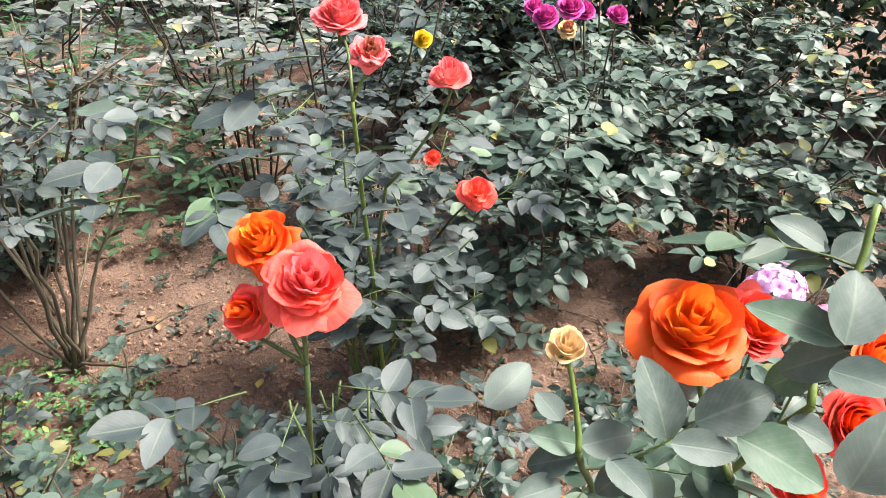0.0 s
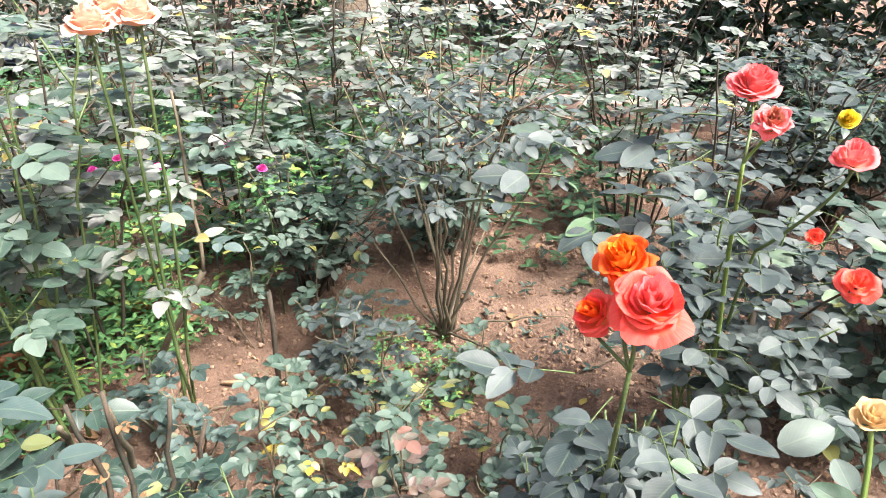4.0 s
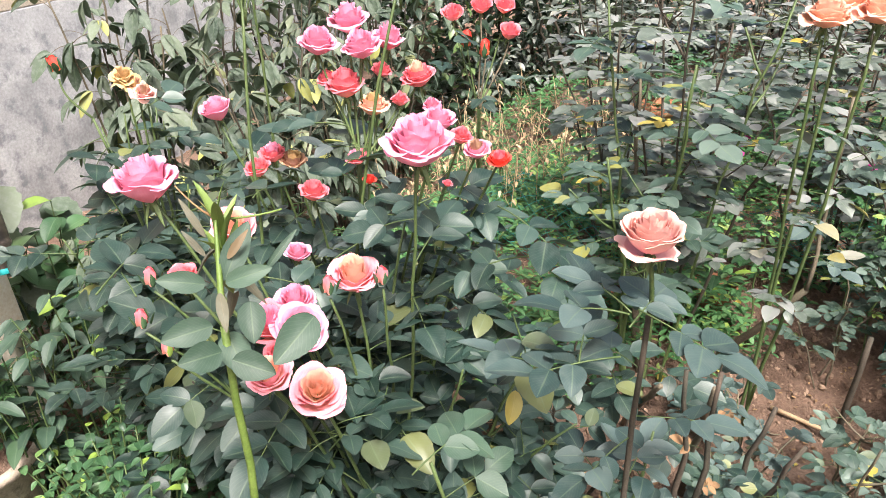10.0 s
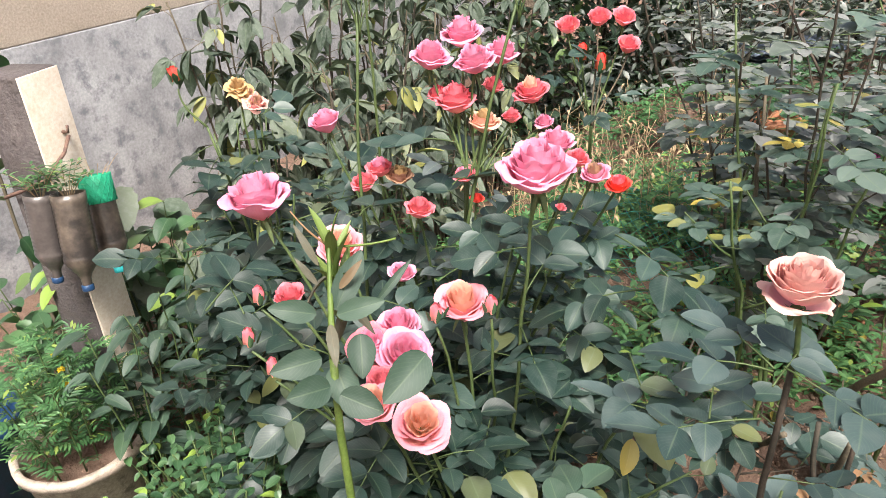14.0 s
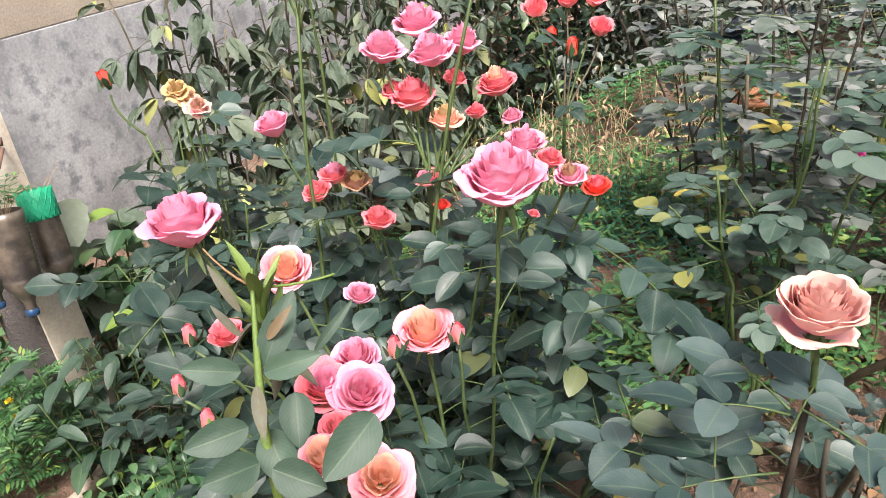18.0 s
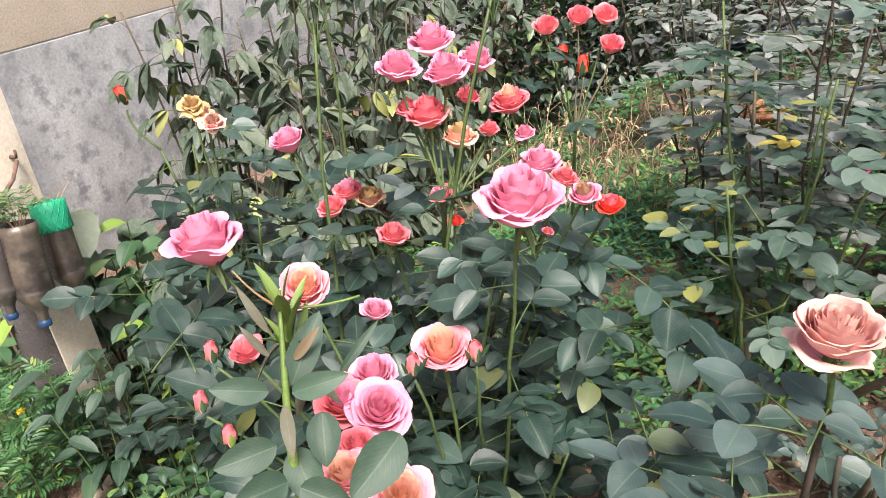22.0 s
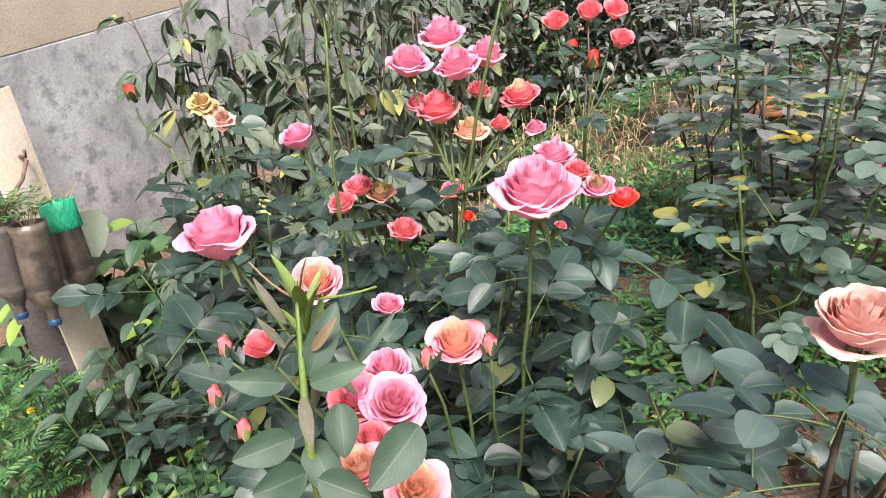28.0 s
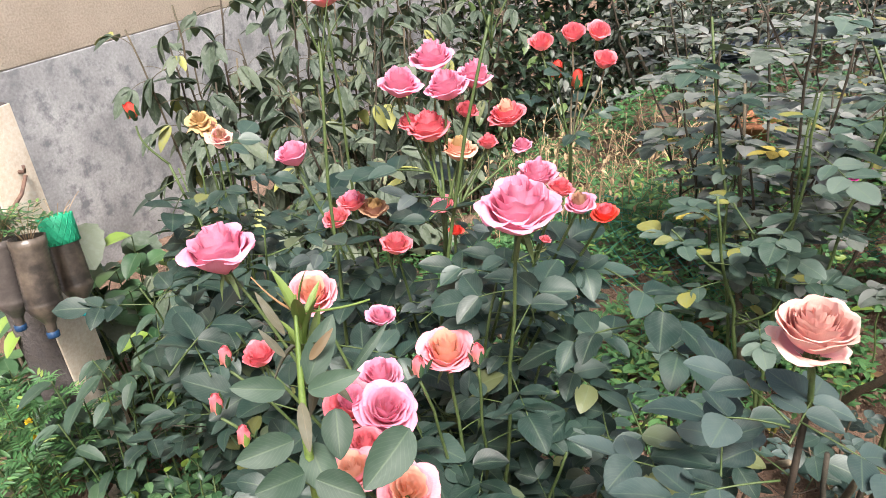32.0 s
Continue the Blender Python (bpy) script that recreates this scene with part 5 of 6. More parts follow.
# ---- tall canes with flat dusty leaves, the pale ones tinted with sky sheen ----
tall = "tall rose bush of long canes with tiers of flat dusty leaves, pale ones tinted with sky sheen"
for i, (x, y, hh, rad, nn, mt, size, cm, low) in enumerate((
        (-1.55, 0.36, 1.05, 0.30, 5, LEAF_MID, 0.068, CANE_GREEN, 0.5), (-1.82, 0.62, 1.1, 0.36, 6, LEAF_PALE, 0.068, CANE_DARK, 0.35), (-1.95, 1.35, 1.02, 0.42, 8, LEAF_PALE, 0.076, CANE_DARK, 0.35),
        (-2.35, 0.72, 1.0, 0.36, 6, LEAF_PALE, 0.068, CANE_DARK, 0.45), (-2.8, 1.5, 0.98, 0.45, 7, LEAF_PALE, 0.07, CANE_DARK, 0.4), (-1.3, 2.2, 1.0, 0.45, 9, LEAF_PALE, 0.066, CANE_DARK, 0.35),
        (-2.1, 2.2, 1.0, 0.5, 9, LEAF_PALE, 0.074, CANE_DARK, 0.35), (-3.5, 1.3, 0.95, 0.45, 6, LEAF_PALE, 0.08, CANE_DARK, 0.4), (-3.1, 2.3, 0.98, 0.5, 8, LEAF_PALE, 0.074, CANE_DARK, 0.35))):
    tiered(x, y, hh, rad, nn, tall, mt, size, 60 + i, 110 if i < 5 else 40, cm, 0.07, low)

# ---- rose bush in front of the wall ----
l = Bush(G(-1.95, -0.86), "tall rose bush with withered heads before the wall", LEAF, 0.074, 220, seed=71, flat=0.7, calm=0.8)
for i, (at, dia) in enumerate((((-1.891, -0.859, 1.025), 0.058), ((-1.866, -0.819, 0.987), 0.062), ((-1.888, -0.838, 1.002), 0.05))):
    rose(l, at, dia, (STRAW, FADED_PINK, STRAW)[i], (STRAW, FADED, FADED)[i], (0.4, 0.2 * i, 0.8), 0.8, "withered straw-brown and pink rose", seed=160 + i, untidy=1.3, rings=5)
    stalk(l, Vector(at) - Vector((0.01, 0, 0.03)), Vector(at).lerp(l.at, 0.3) + Vector((0, 0, 0.1)), None, 0.005, 0.0025, None, 5, 0.4, 0.9)
bat = Vector((-1.908, -0.995, 1.055))
bud(l, bat, 0.026, SCARLET, (0.2, -0.1, 1), "red bud beginning to open", 170)
stalk(l, bat - Vector((0, 0, 0.03)), Vector((-1.889, -0.996, 0.981)), Vector((-1.888, -0.945, 0.935)), 0.003, 0.0022, CANE_GREEN, 0)
stalk(l, (-1.888, -0.945, 0.935), l.at + Vector((0, 0, 0.7)), None, 0.006, 0.003, None, 6, 0.3, 0.98)
l.fill(13, 0.44, 0.95, 1.36, 3, 5, squash=(1, 0.55), t0=0.35, lat=(0.07, 0.18), sub=3)
l.done()
leafy(-1.75, -0.76, 0.95, 0.22, "dark-leaved rose bush beside the pot", LEAF, 0.078, 9, 100, 72, 3, 5, t0=0.4).done()

# ---- tall plants with drooping leaves along the wall ----
DROOP = []
for i in range(4):
    s = Shape()
    tube(s, curve3((0, 0, 0), (0, 0.05, 0.03), (0, 0.11, 0.01), 4), 0.0022, 0.0015, 4, 1)
    for az, ln in ((0, 0.15), (48, 0.115), (-50, 0.12)):
        s.add(*blade(ln, ln * 0.48, 9, 0.3, 0.3 + 0.12 * i, 0.0, wave=0.03, ph=i), 0, Matrix.Translation((0, 0.11, 0.01)) @ pose(0, 0, 0, -8 - 9 * i, 6 * i - 9, az))
    DROOP.append(s.mesh("drooping_leaf", LEAF_DROOP, CANE_BROWN))


def drooper(x, y, hgt, stems, seed, spread=0.2):
    r = random.Random(seed)
    top = thing("leafy_shrub", G(x, y), "tall shrub with large matt drooping leaves before the wall", "shrub", "shrubs along the wall")
    for i in range(stems):
        a = i * 2.4
        tip = Vector((math.cos(a) * spread * r.uniform(0.4, 1.2), math.sin(a) * spread * r.uniform(0.4, 1.2), hgt * r.uniform(0.75, 1.05)))
        base = Vector((math.cos(a) * 0.04, math.sin(a) * 0.04, -0.03))
        pts = wobble(curve3(base, tip * 0.5 + Vector((0, 0, 0.1)), tip, 10), 0.02, seed + i)
        s = Shape()
        tube(s, pts, 0.007, 0.0035, 6)
        part("stem", s.mesh("stem", CANE_DARK if i % 2 else CANE_BROWN), top)
        for k in range(18):
            p, d = on(pts, 0.15 + 0.83 * (k + r.random() * 0.8) / 18)
            part("leaf", r.choice(DROOP), top, "", leaf_pose(p, k * 137 + r.uniform(-25, 25), r.uniform(-25, 35), r.uniform(-25, 25), r.uniform(0.6, 0.95)))
    return top


drooper(-3.15, -1.05, 1.55, 7, 1)
drooper(-3.55, -0.75, 1.5, 7, 2, 0.3)
drooper(-3.0, -0.55, 1.15, 6, 3, 0.3)
drooper(-4.1, -0.45, 1.6, 7, 4, 0.3)
drooper(-3.6, -0.2, 1.3, 6, 5, 0.3)
drooper(-4.6, -0.1, 1.7, 7, 6, 0.35)
drooper(-2.65, -0.95, 0.9, 5, 7, 0.25)
drooper(-4.2, 0.2, 1.4, 6, 8, 0.3)

# ---- leaning concrete post with bottle planters ----
POST = Vector((-2.411, -1.550, 0.632))
post = thing("concrete_post", (POST.x, POST.y, ground_z(POST.x, POST.y)), "old concrete post, one face painted cream, wired with bottles", "post")
PZ = ground_z(POST.x, POST.y)
PM = pose(0, 0, 0, 0, 0, -24)
s = Shape()
block(s, -0.078, -0.08, -0.1, 0.078, 0.075, 1.0 - PZ, 0.012, 0, PM)
part("shaft", s.mesh("shaft", CONCRETE), post)
s = Shape()
block(s, -0.076, 0.0755, 0.02, 0.076, 0.082, 0.995 - PZ, 0.002, 0, PM)
part("painted_face", s.mesh("painted_face", CREAM), post, "cream painted plaster face")
s = Shape()
tube(s, [PM @ Vector(v) for v in ((-0.02, 0.10, 0.80 - PZ), (0.02, 0.105, 0.76 - PZ), (0.095, 0.08, 0.70 - PZ), (0.1, -0.02, 0.66 - PZ), (0.09, -0.1, 0.63 - PZ), (0.02, -0.12, 0.62 - PZ))], 0.006, 0.006, 6)
part("wire_loop", s.mesh("wire_loop", RUST), post, "rusty wire loop")
s = Shape()
tube(s, [PM @ Vector(v) for v in ((-0.02, 0.08, 0.81 - PZ), (-0.02, 0.1, 0.81 - PZ), (-0.02, 0.105, 0.83 - PZ))], 0.006, 0.005, 6)
part("nail", s.mesh("nail", RUST), post, "bent rusty nail")


def bottle(at, end, mat, cap, scale, label, plant=True, collar=False):
    """A plastic bottle hung cap down, filled with soil, its cut end open at the top."""
    top = thing("bottle_planter", at, label, "bottle planter", "hanging bottles")
    m = (Vector(end) - Vector(at)).to_track_quat("Z", "Y").to_matrix().to_4x4() @ Matrix.Diagonal((1.15 * scale, 1.15 * scale, scale, 1))
    s = Shape()
    prof = [(0.013, 0.02), (0.014, 0.045), (0.02, 0.06), (0.036, 0.085), (0.046, 0.11)]
    for i in range(12):
        z = 0.12 + i * 0.0145
        prof += [(0.046, z), (0.0435, z + 0.007)]
    prof += [(0.046, 0.3), (0.046, 0.325), (0.0435, 0.325), (0.043, 0.29), (0.0003, 0.288)]
    lathe(s, prof, 28, 0, m, 0.05)
    part("body", s.mesh("body", mat), top)
    s = Shape()
    lathe(s, [(0.0003, 0), (0.015, 0.001), (0.0165, 0.004), (0.0165, 0.02), (0.014, 0.022)], 20, 0, m)
    part("cap", s.mesh("cap", cap), top)
    if collar:
        s = Shape()
        for k in range(16):
            t0, t1 = 2 * math.pi * k / 16, 2 * math.pi * (k + 2.5) / 16
            for sg in (1, -1):
                tube(s, [m @ Vector((0.049 * math.cos(sg * (t0 + (t1 - t0) * u)), 0.049 * math.sin(sg * (t0 + (t1 - t0) * u)), 0.27 + 0.1 * u)) for u in (0, 0.33, 0.66, 1)], 0.0022, 0.0022, 4)
        lathe(s, [(0.0475, 0.27), (0.05, 0.28), (0.05, 0.365), (0.047, 0.37)], 24, 0, m)
        part("net_collar", s.mesh("net_collar", NET_GREEN), top, "bright green plastic collar")
    r = random.Random(int(abs(at[2]) * 999))
    for k in range(9):
        a = k * 0.7
        s = Shape()
        tip = Vector((math.cos(a) * r.uniform(0.04, 0.1), math.sin(a) * r.uniform(0.04, 0.1), 0.3 + r.uniform(0.04, 0.14)))
        pts = curve3(Vector((0, 0, 0.28)), Vector((tip.x * 0.4, tip.y * 0.4, 0.38)), tip, 6)
        tube(s, [m @ p for p in pts], 0.0016, 0.0008, 4, 1)
        if plant:
            for u in (0.4, 0.55, 0.7, 0.85, 1.0):
                p, d = on(pts, u)
                for q in range(3):
                    s.add(*blade(0.03, 0.009, 4, 0.2, 0.2, plain=True), 0, m @ leaf_pose(p, q * 120 + u * 200, 25, 0))
        tagged(part("sprig", s.mesh("sprig", GRASS, STRAW_MAT), top), kind="stuff")
    return top


bottle((-2.127, -1.428, 0.408), (-2.180, -1.423, 0.670), BOTTLE, CAP_BLUE, 0.9, "large soil-filled plastic bottle hung cap down on the post")
bottle((-2.275, -1.383, 0.381), (-2.346, -1.401, 0.665), BOTTLE, CAP_TEAL, 0.84, "soil-filled plastic bottle with teal cap and green collar", False, True)
bottle((-2.167, -1.521, 0.426), (-2.193, -1.502, 0.673), BOTTLE_DARK, CAP_BLUE, 0.85, "dark soil-filled plastic bottle with a blue cap")
st = tagged(new("cut_stake"), "short cut wooden stake by the wall", "stake")
st.location = G(-3.05, -1.25)
s = Shape()
lathe(s, [(0.0003, -0.1), (0.03, -0.1), (0.028, 0.4), (0.03, 0.62), (0.028, 0.63), (0.0003, 0.632)], 14, 0, None, 0.2)
part("stake", s.mesh("stake", CANE_DARK), st)

# creeper over the post
cr = thing("creeper", (-2.75, -1.85, ground_z(-2.75, -1.85)), "dark green creeper with thin brown vines beside the post", "climbing plant")
rr = random.Random(5)
BIG = []
for i in range(3):
    BIG.append(Shape().add(*blade(0.13, 0.12, 9, 0.2, 0.35 + 0.1 * i, 0.0, wave=0.03, ph=i * 2)).mesh("leaf", LEAF_FRESH if i == 1 else LEAF_TREE))
for i, pts in enumerate((((0, 0, 0), (-0.05, 0.1, 0.8), (0.05, 0.1, 1.6)), ((0, 0, 0), (0.05, 0.2, 0.7), (0.15, 0.22, 1.0)), ((0, 0, 0), (-0.1, -0.1, 0.9), (0, 0.0, 1.7)))):
    c3 = [p for p in wobble(curve3(*pts, 12), 0.03, i)]
    s = Shape()
    tube(s, c3, 0.008, 0.004, 6)
    part("vine", s.mesh("vine", CANE_BROWN), cr)
    for k in range(8):
        p, d = on(c3, 0.2 + 0.75 * k / 8)
        part("leaf", rr.choice(BIG), cr, "", leaf_pose(p, rr.uniform(0, 360), rr.uniform(-50, 0), rr.uniform(-20, 20), rr.uniform(0.6, 1)))
big = thing("squash_plant", G(-2.78, -1.52), "squash plant with broad pale-veined leaves behind the post", "plant")
for i, (dx, dy, z, az, sc) in enumerate(((0.05, 0.0, 0.95, -60, 1.9), (-0.1, 0.12, 0.8, -30, 1.7), (0.1, 0.1, 0.6, -90, 1.6), (0.0, -0.1, 0.9, 150, 1.5), (0.15, 0.25, 0.45, -40, 1.4))):
    s = Shape()
    tube(s, curve3((0, 0, -0.02), (dx * 0.5, dy * 0.5, z * 0.6), (dx, dy, z * 0.9), 6), 0.006, 0.004, 6)
    part("stalk", s.mesh("stalk", CANE_GREEN), big)
    s = Shape().add(*blade(0.15, 0.15, 10, 0.15, 0.3, 0.05, wave=0.04, ph=i))
    part("leaf", s.mesh("leaf", LEAF_DROOP if i != 3 else LEAF_FRESH), big, "", leaf_pose((dx, dy, z * 0.9), az, -20, 8, sc * 0.62))

# ---- pot of marigolds ----
px_, py_ = -2.08, -1.585
pz_ = ground_z(px_, py_)
pot = thing("flower_pot", (px_, py_, pz_), "round weathered cement pot with a thick chipped rim", "flower pot")
s = Shape()
RIM = -0.10 - pz_
lathe(s, [(0.0003, 0.0), (0.13, 0.0), (0.15, 0.05), (0.185, RIM - 0.04), (0.2, RIM - 0.035), (0.205, RIM - 0.005), (0.2, RIM), (0.182, RIM), (0.178, RIM - 0.01), (0.172, RIM - 0.06)], 40, 0, None, 0.05)
part("body", s.mesh("body", POT_CLAY), pot)
s = Shape()
lathe(s, [(0.176, RIM - 0.055), (0.1, RIM - 0.045), (0.0003, RIM - 0.04)], 30, 0, None, 0.1)
part("potting_soil", s.mesh("potting_soil", SOIL), pot, "dark potting soil")


def feather(seed):
    """A marigold leaf: a rib with narrow toothed leaflets on both sides."""
    r = random.Random(seed)
    s = Shape()
    tube(s, curve3((0, 0, 0), (0, 0.04, 0.012), (0, 0.085, 0.0), 4), 0.0012, 0.0006, 3, 0)
    for i in range(6):
        t = 0.2 + 0.14 * i
        for sg in (1, -1):
            s.add(*blade(0.034 * (1 - 0.35 * abs(t - 0.5)), 0.0085, 5, 0.3, 0.25, 0.12, plain=True), 0, pose(0, 0.085 * t, 0.02 * math.sin(math.pi * t) * 0.6, 0, 0, sg * 52) @ pose(0, 0, 0, r.uniform(-10, 15), 0, 0))
    s.add(*blade(0.035, 0.009, 5, 0.3, 0.2, 0.1, plain=True), 0, pose(0, 0.085, 0))
    return s.mesh("feathered_leaf", GRASS)


FEATHERS = [feather(i) for i in range(4)]
mg = thing("marigold", (px_, py_, pz_ + RIM - 0.04), "bushy young marigold with feathered leaves in the pot", "marigold")
rr = random.Random(8)
for i in range(16):
    a = i * 2.4
    q = 0.17 * math.sqrt((i + 0.5) / 16)
    tip = Vector((math.cos(a) * q * 1.25, math.sin(a) * q * 1.25, 0.36 * (1 - 0.8 * (q / 0.2) ** 2) + 0.08))
    pts = curve3((math.cos(a) * q * 0.85, math.sin(a) * q * 0.85, -0.02), tip * 0.8, tip, 6)
    s = Shape()
    tube(s, pts, 0.003, 0.0015, 5)
    part("stem", s.mesh("stem", CANE_GREEN), mg)
    for k in range(10):
        p, d = on(pts, 0.08 + 0.092 * k)
        part("leaf", rr.choice(FEATHERS), mg, "", leaf_pose(p, k * 137 + i * 40, rr.uniform(0, 45), rr.uniform(-20, 20), rr.uniform(0.8, 1.2)))
for i in range(3):
    s = Shape()
    for k in range(12):
        s.add(*petal(0.009, 0.013, 0.4, 0.3, k, 3, 3), 0, pose(0, 0, 0, 0, 0, k * 30) @ pose(0, 0, 0, 30 + 20 * (k % 3), 0, 0))
    part("marigold_bud", s.mesh("marigold_bud", YELLOW), mg, "small yellow-green bud", Matrix.Translation((0.05 * i - 0.04, 0.03 * i, 0.34 - 0.02 * i)))

tub = thing("plastic_tub", Vector((-2.158, -1.967, 0.106)) * Vector((1, 1, 0)) + Vector((0, 0, ground_z(-2.2, -2.0))), "dark blue plastic tub beside the wall", "tub")
s = Shape()
lathe(s, [(0.0003, 0.0), (0.15, 0.0), (0.17, 0.3), (0.185, 0.305), (0.185, 0.33), (0.172, 0.33), (0.165, 0.28), (0.15, 0.04), (0.0003, 0.035)], 36)
part("body", s.mesh("body", CAP_BLUE), tub)

# ---- broad-leaved bushes by the post ----
def broadleaf(x, y, hgt, rad, stems, mat, seed, label, ln=0.09, wd=0.55, per=8):
    r = random.Random(seed)
    top = thing("leafy_plant", G(x, y), label, "plant", "leafy plants by the post")
    lib = [Shape().add(*blade(ln, ln * wd, 9, 0.3, 0.3 + 0.1 * i, 0.03, wave=0.02, ph=i)).mesh("leaf", mat) for i in range(3)]
    for i in range(stems):
        a = i * 2.4
        q = rad * math.sqrt((i + 0.5) / stems)
        tip = Vector((math.cos(a) * q, math.sin(a) * q, hgt * r.uniform(0.7, 1.0)))
        pts = wobble(curve3((math.cos(a) * 0.05, math.sin(a) * 0.05, -0.02), tip * 0.5 + Vector((0, 0, 0.05)), tip, 7), 0.01, seed + i)
        s = Shape()
        tube(s, pts, 0.004, 0.002, 5)
        part("stem", s.mesh("stem", CANE_GREEN), top)
        for k in range(per):
            p, d = on(pts, 0.3 + 0.7 * (k + 0.9) / per)
            part("leaf", r.choice(lib), top, "", leaf_pose(p, k * 137 + r.uniform(-20, 20), r.uniform(-15, 35), r.uniform(-15, 15), r.uniform(0.7, 1.1)))
    return top


broadleaf(-2.05, -1.37, 0.78, 0.13, 8, LEAF_NEAR, 12, "broad-leaved green plant under the bottles", 0.1, 0.5)
broadleaf(-2.5, -1.75, 0.72, 0.22, 8, LEAF_FRESH, 1, "broad-leaved green plant beside the post", 0.11, 0.55)
broadleaf(-2.3, -1.28, 0.72, 0.2, 8, LEAF_NEAR, 2, "leafy green plant between post and roses", 0.09, 0.42)
broadleaf(-2.45, -1.1, 0.55, 0.2, 7, LEAF_FRESH, 3, "leafy green plant between post and roses", 0.08, 0.5)
broadleaf(-2.72, -1.4, 0.9, 0.2, 9, LEAF_FRESH, 13, "broad-leaved green plant behind the bottles", 0.12, 0.7)
broadleaf(-2.9, -1.7, 0.8, 0.22, 8, LEAF_NEAR, 14, "broad-leaved green plant at the foot of the wall", 0.12, 0.7)
broadleaf(-2.65, -1.2, 0.7, 0.25, 9, LEAF_FRESH, 7, "leafy green plant behind the roses", 0.1, 0.5)
broadleaf(-2.4, -0.95, 0.7, 0.25, 9, LEAF_NEAR, 8, "leafy green plant behind the roses", 0.1, 0.5)
broadleaf(-1.85, -1.25, 0.4, 0.22, 14, LEAF_FRESH, 4, "low bright green bushy plant beside the pot", 0.036, 0.7, 11)
broadleaf(-1.52, -1.02, 0.5, 0.2, 18, LEAF_FRESH, 9, "low bright green bushy plant under the roses", 0.034, 0.75, 13)
broadleaf(-1.75, -1.1, 0.5, 0.2, 18, LEAF_FRESH, 5, "low bright green bushy plant beside the pot", 0.036, 0.7, 12)
broadleaf(-1.95, -1.0, 0.4, 0.25, 12, GRASS, 6, "low bright green bushy plant under the roses", 0.045, 0.4, 10)

# ---- ground cover ----
def cover(name, x0, y0, x1, y1, count, size, mat, label, seed, z=0.06, clump=0.25, category="ground cover", lobes=3, wd=0.8, tilt=(0, 40)):
    """Low weeds: many little leaves in clumps, close over the soil."""
    r = random.Random(seed)
    s = Shape()
    b = blade(1, wd, 4, 0.25, 0.2, plain=True)
    bv, bf, bu = np.array(b[0]), b[1], b[2]
    done = 0
    while done < count:
        x, y = r.uniform(x0, x1), r.uniform(y0, y1)
        if noise.noise(Vector((x * 2.3, y * 2.3, seed))) < r.uniform(-0.7, clump):
            continue
        done += 1
        hz = r.random() ** 1.5 * z
        a0 = r.uniform(0, 360)
        for k in range(lobes):
            q = size * r.uniform(0.6, 1.2)
            s.add(bv, bf, bu, 0, leaf_pose((x, y, ground_z(x, y) + 0.008 + hz), a0 + 360 * k / lobes + r.uniform(-20, 20), r.uniform(*tilt), r.uniform(-15, 15), q))
    return tagged(new(name, s.mesh(name, mat)), label, category, kind="stuff")


cover("clover", -3.3, -2.2, -1.2, -0.7, 4200, 0.022, LEAF_FRESH, "bright green clover covering the ground by the pot", 1, 0.14)
cover("weeds", -3.4, -0.6, -1.6, 0.9, 4200, 0.036, GRASS, "bright green low weeds between the bushes", 2, 0.16, wd=0.4)
cover("weeds", -3.0, 0.6, -1.75, 2.8, 2400, 0.04, GRASS, "bright green low weeds under the rose canes", 3, 0.3, wd=0.5, clump=0.1)
cover("weeds", -4.5, 1.8, -0.6, 4.6, 3200, 0.055, LEAF_FRESH, "lush green weeds beyond the roses", 7, 0.35, wd=0.5, clump=0.1)
cover("weeds", -5.6, -0.8, -2.6, 2.6, 5200, 0.045, GRASS, "patchy low weeds on the far soil", 4, 0.12, wd=0.4, clump=0.0)
cover("grass", -1.1, 0.1, 1.4, 3.0, 700, 0.03, LEAF, "scattered dark weeds on the soil", 5, 0.05, wd=0.45, clump=0.6)
cover("grass", -1.2, 0.9, -0.7, 1.3, 300, 0.02, GRASS, "small patch of moss-green weeds", 6, 0.05, wd=0.5)

cover("litter", -1.5, -0.3, 1.3, 2.4, 2600, 0.014, LEAF_DRY, "dry brown leaf crumbs scattered over the soil", 8, 0.004, 0.6, "leaf litter", 1, 0.55, (-10, 15))

# fallen leaves
lib = [Shape().add(*blade(0.04, 0.024, 6, 0.5, -0.3 + 0.3 * i, 0, wave=0.05, ph=i)).mesh("fallen_leaf", LEAF_YELLOW if i == 1 else LEAF_DRY) for i in range(4)]
rr = random.Random(21)
for i in range(150):
    x, y = rr.uniform(-2.2, 1.3), rr.uniform(-0.6, 2.6)
    ob = new("fallen_leaf", lib[i % 4])
    ob.matrix_world = leaf_pose((x, y, ground_z(x, y) + 0.008), rr.uniform(0, 360), rr.uniform(-8, 8), rr.uniform(-10, 10), rr.uniform(0.7, 1.3))
    tagged(ob, "curled yellow fallen leaf lying on the soil" if i % 4 == 1 else "dry brown fallen leaf lying on the soil", "fallen leaf", "fallen leaves")

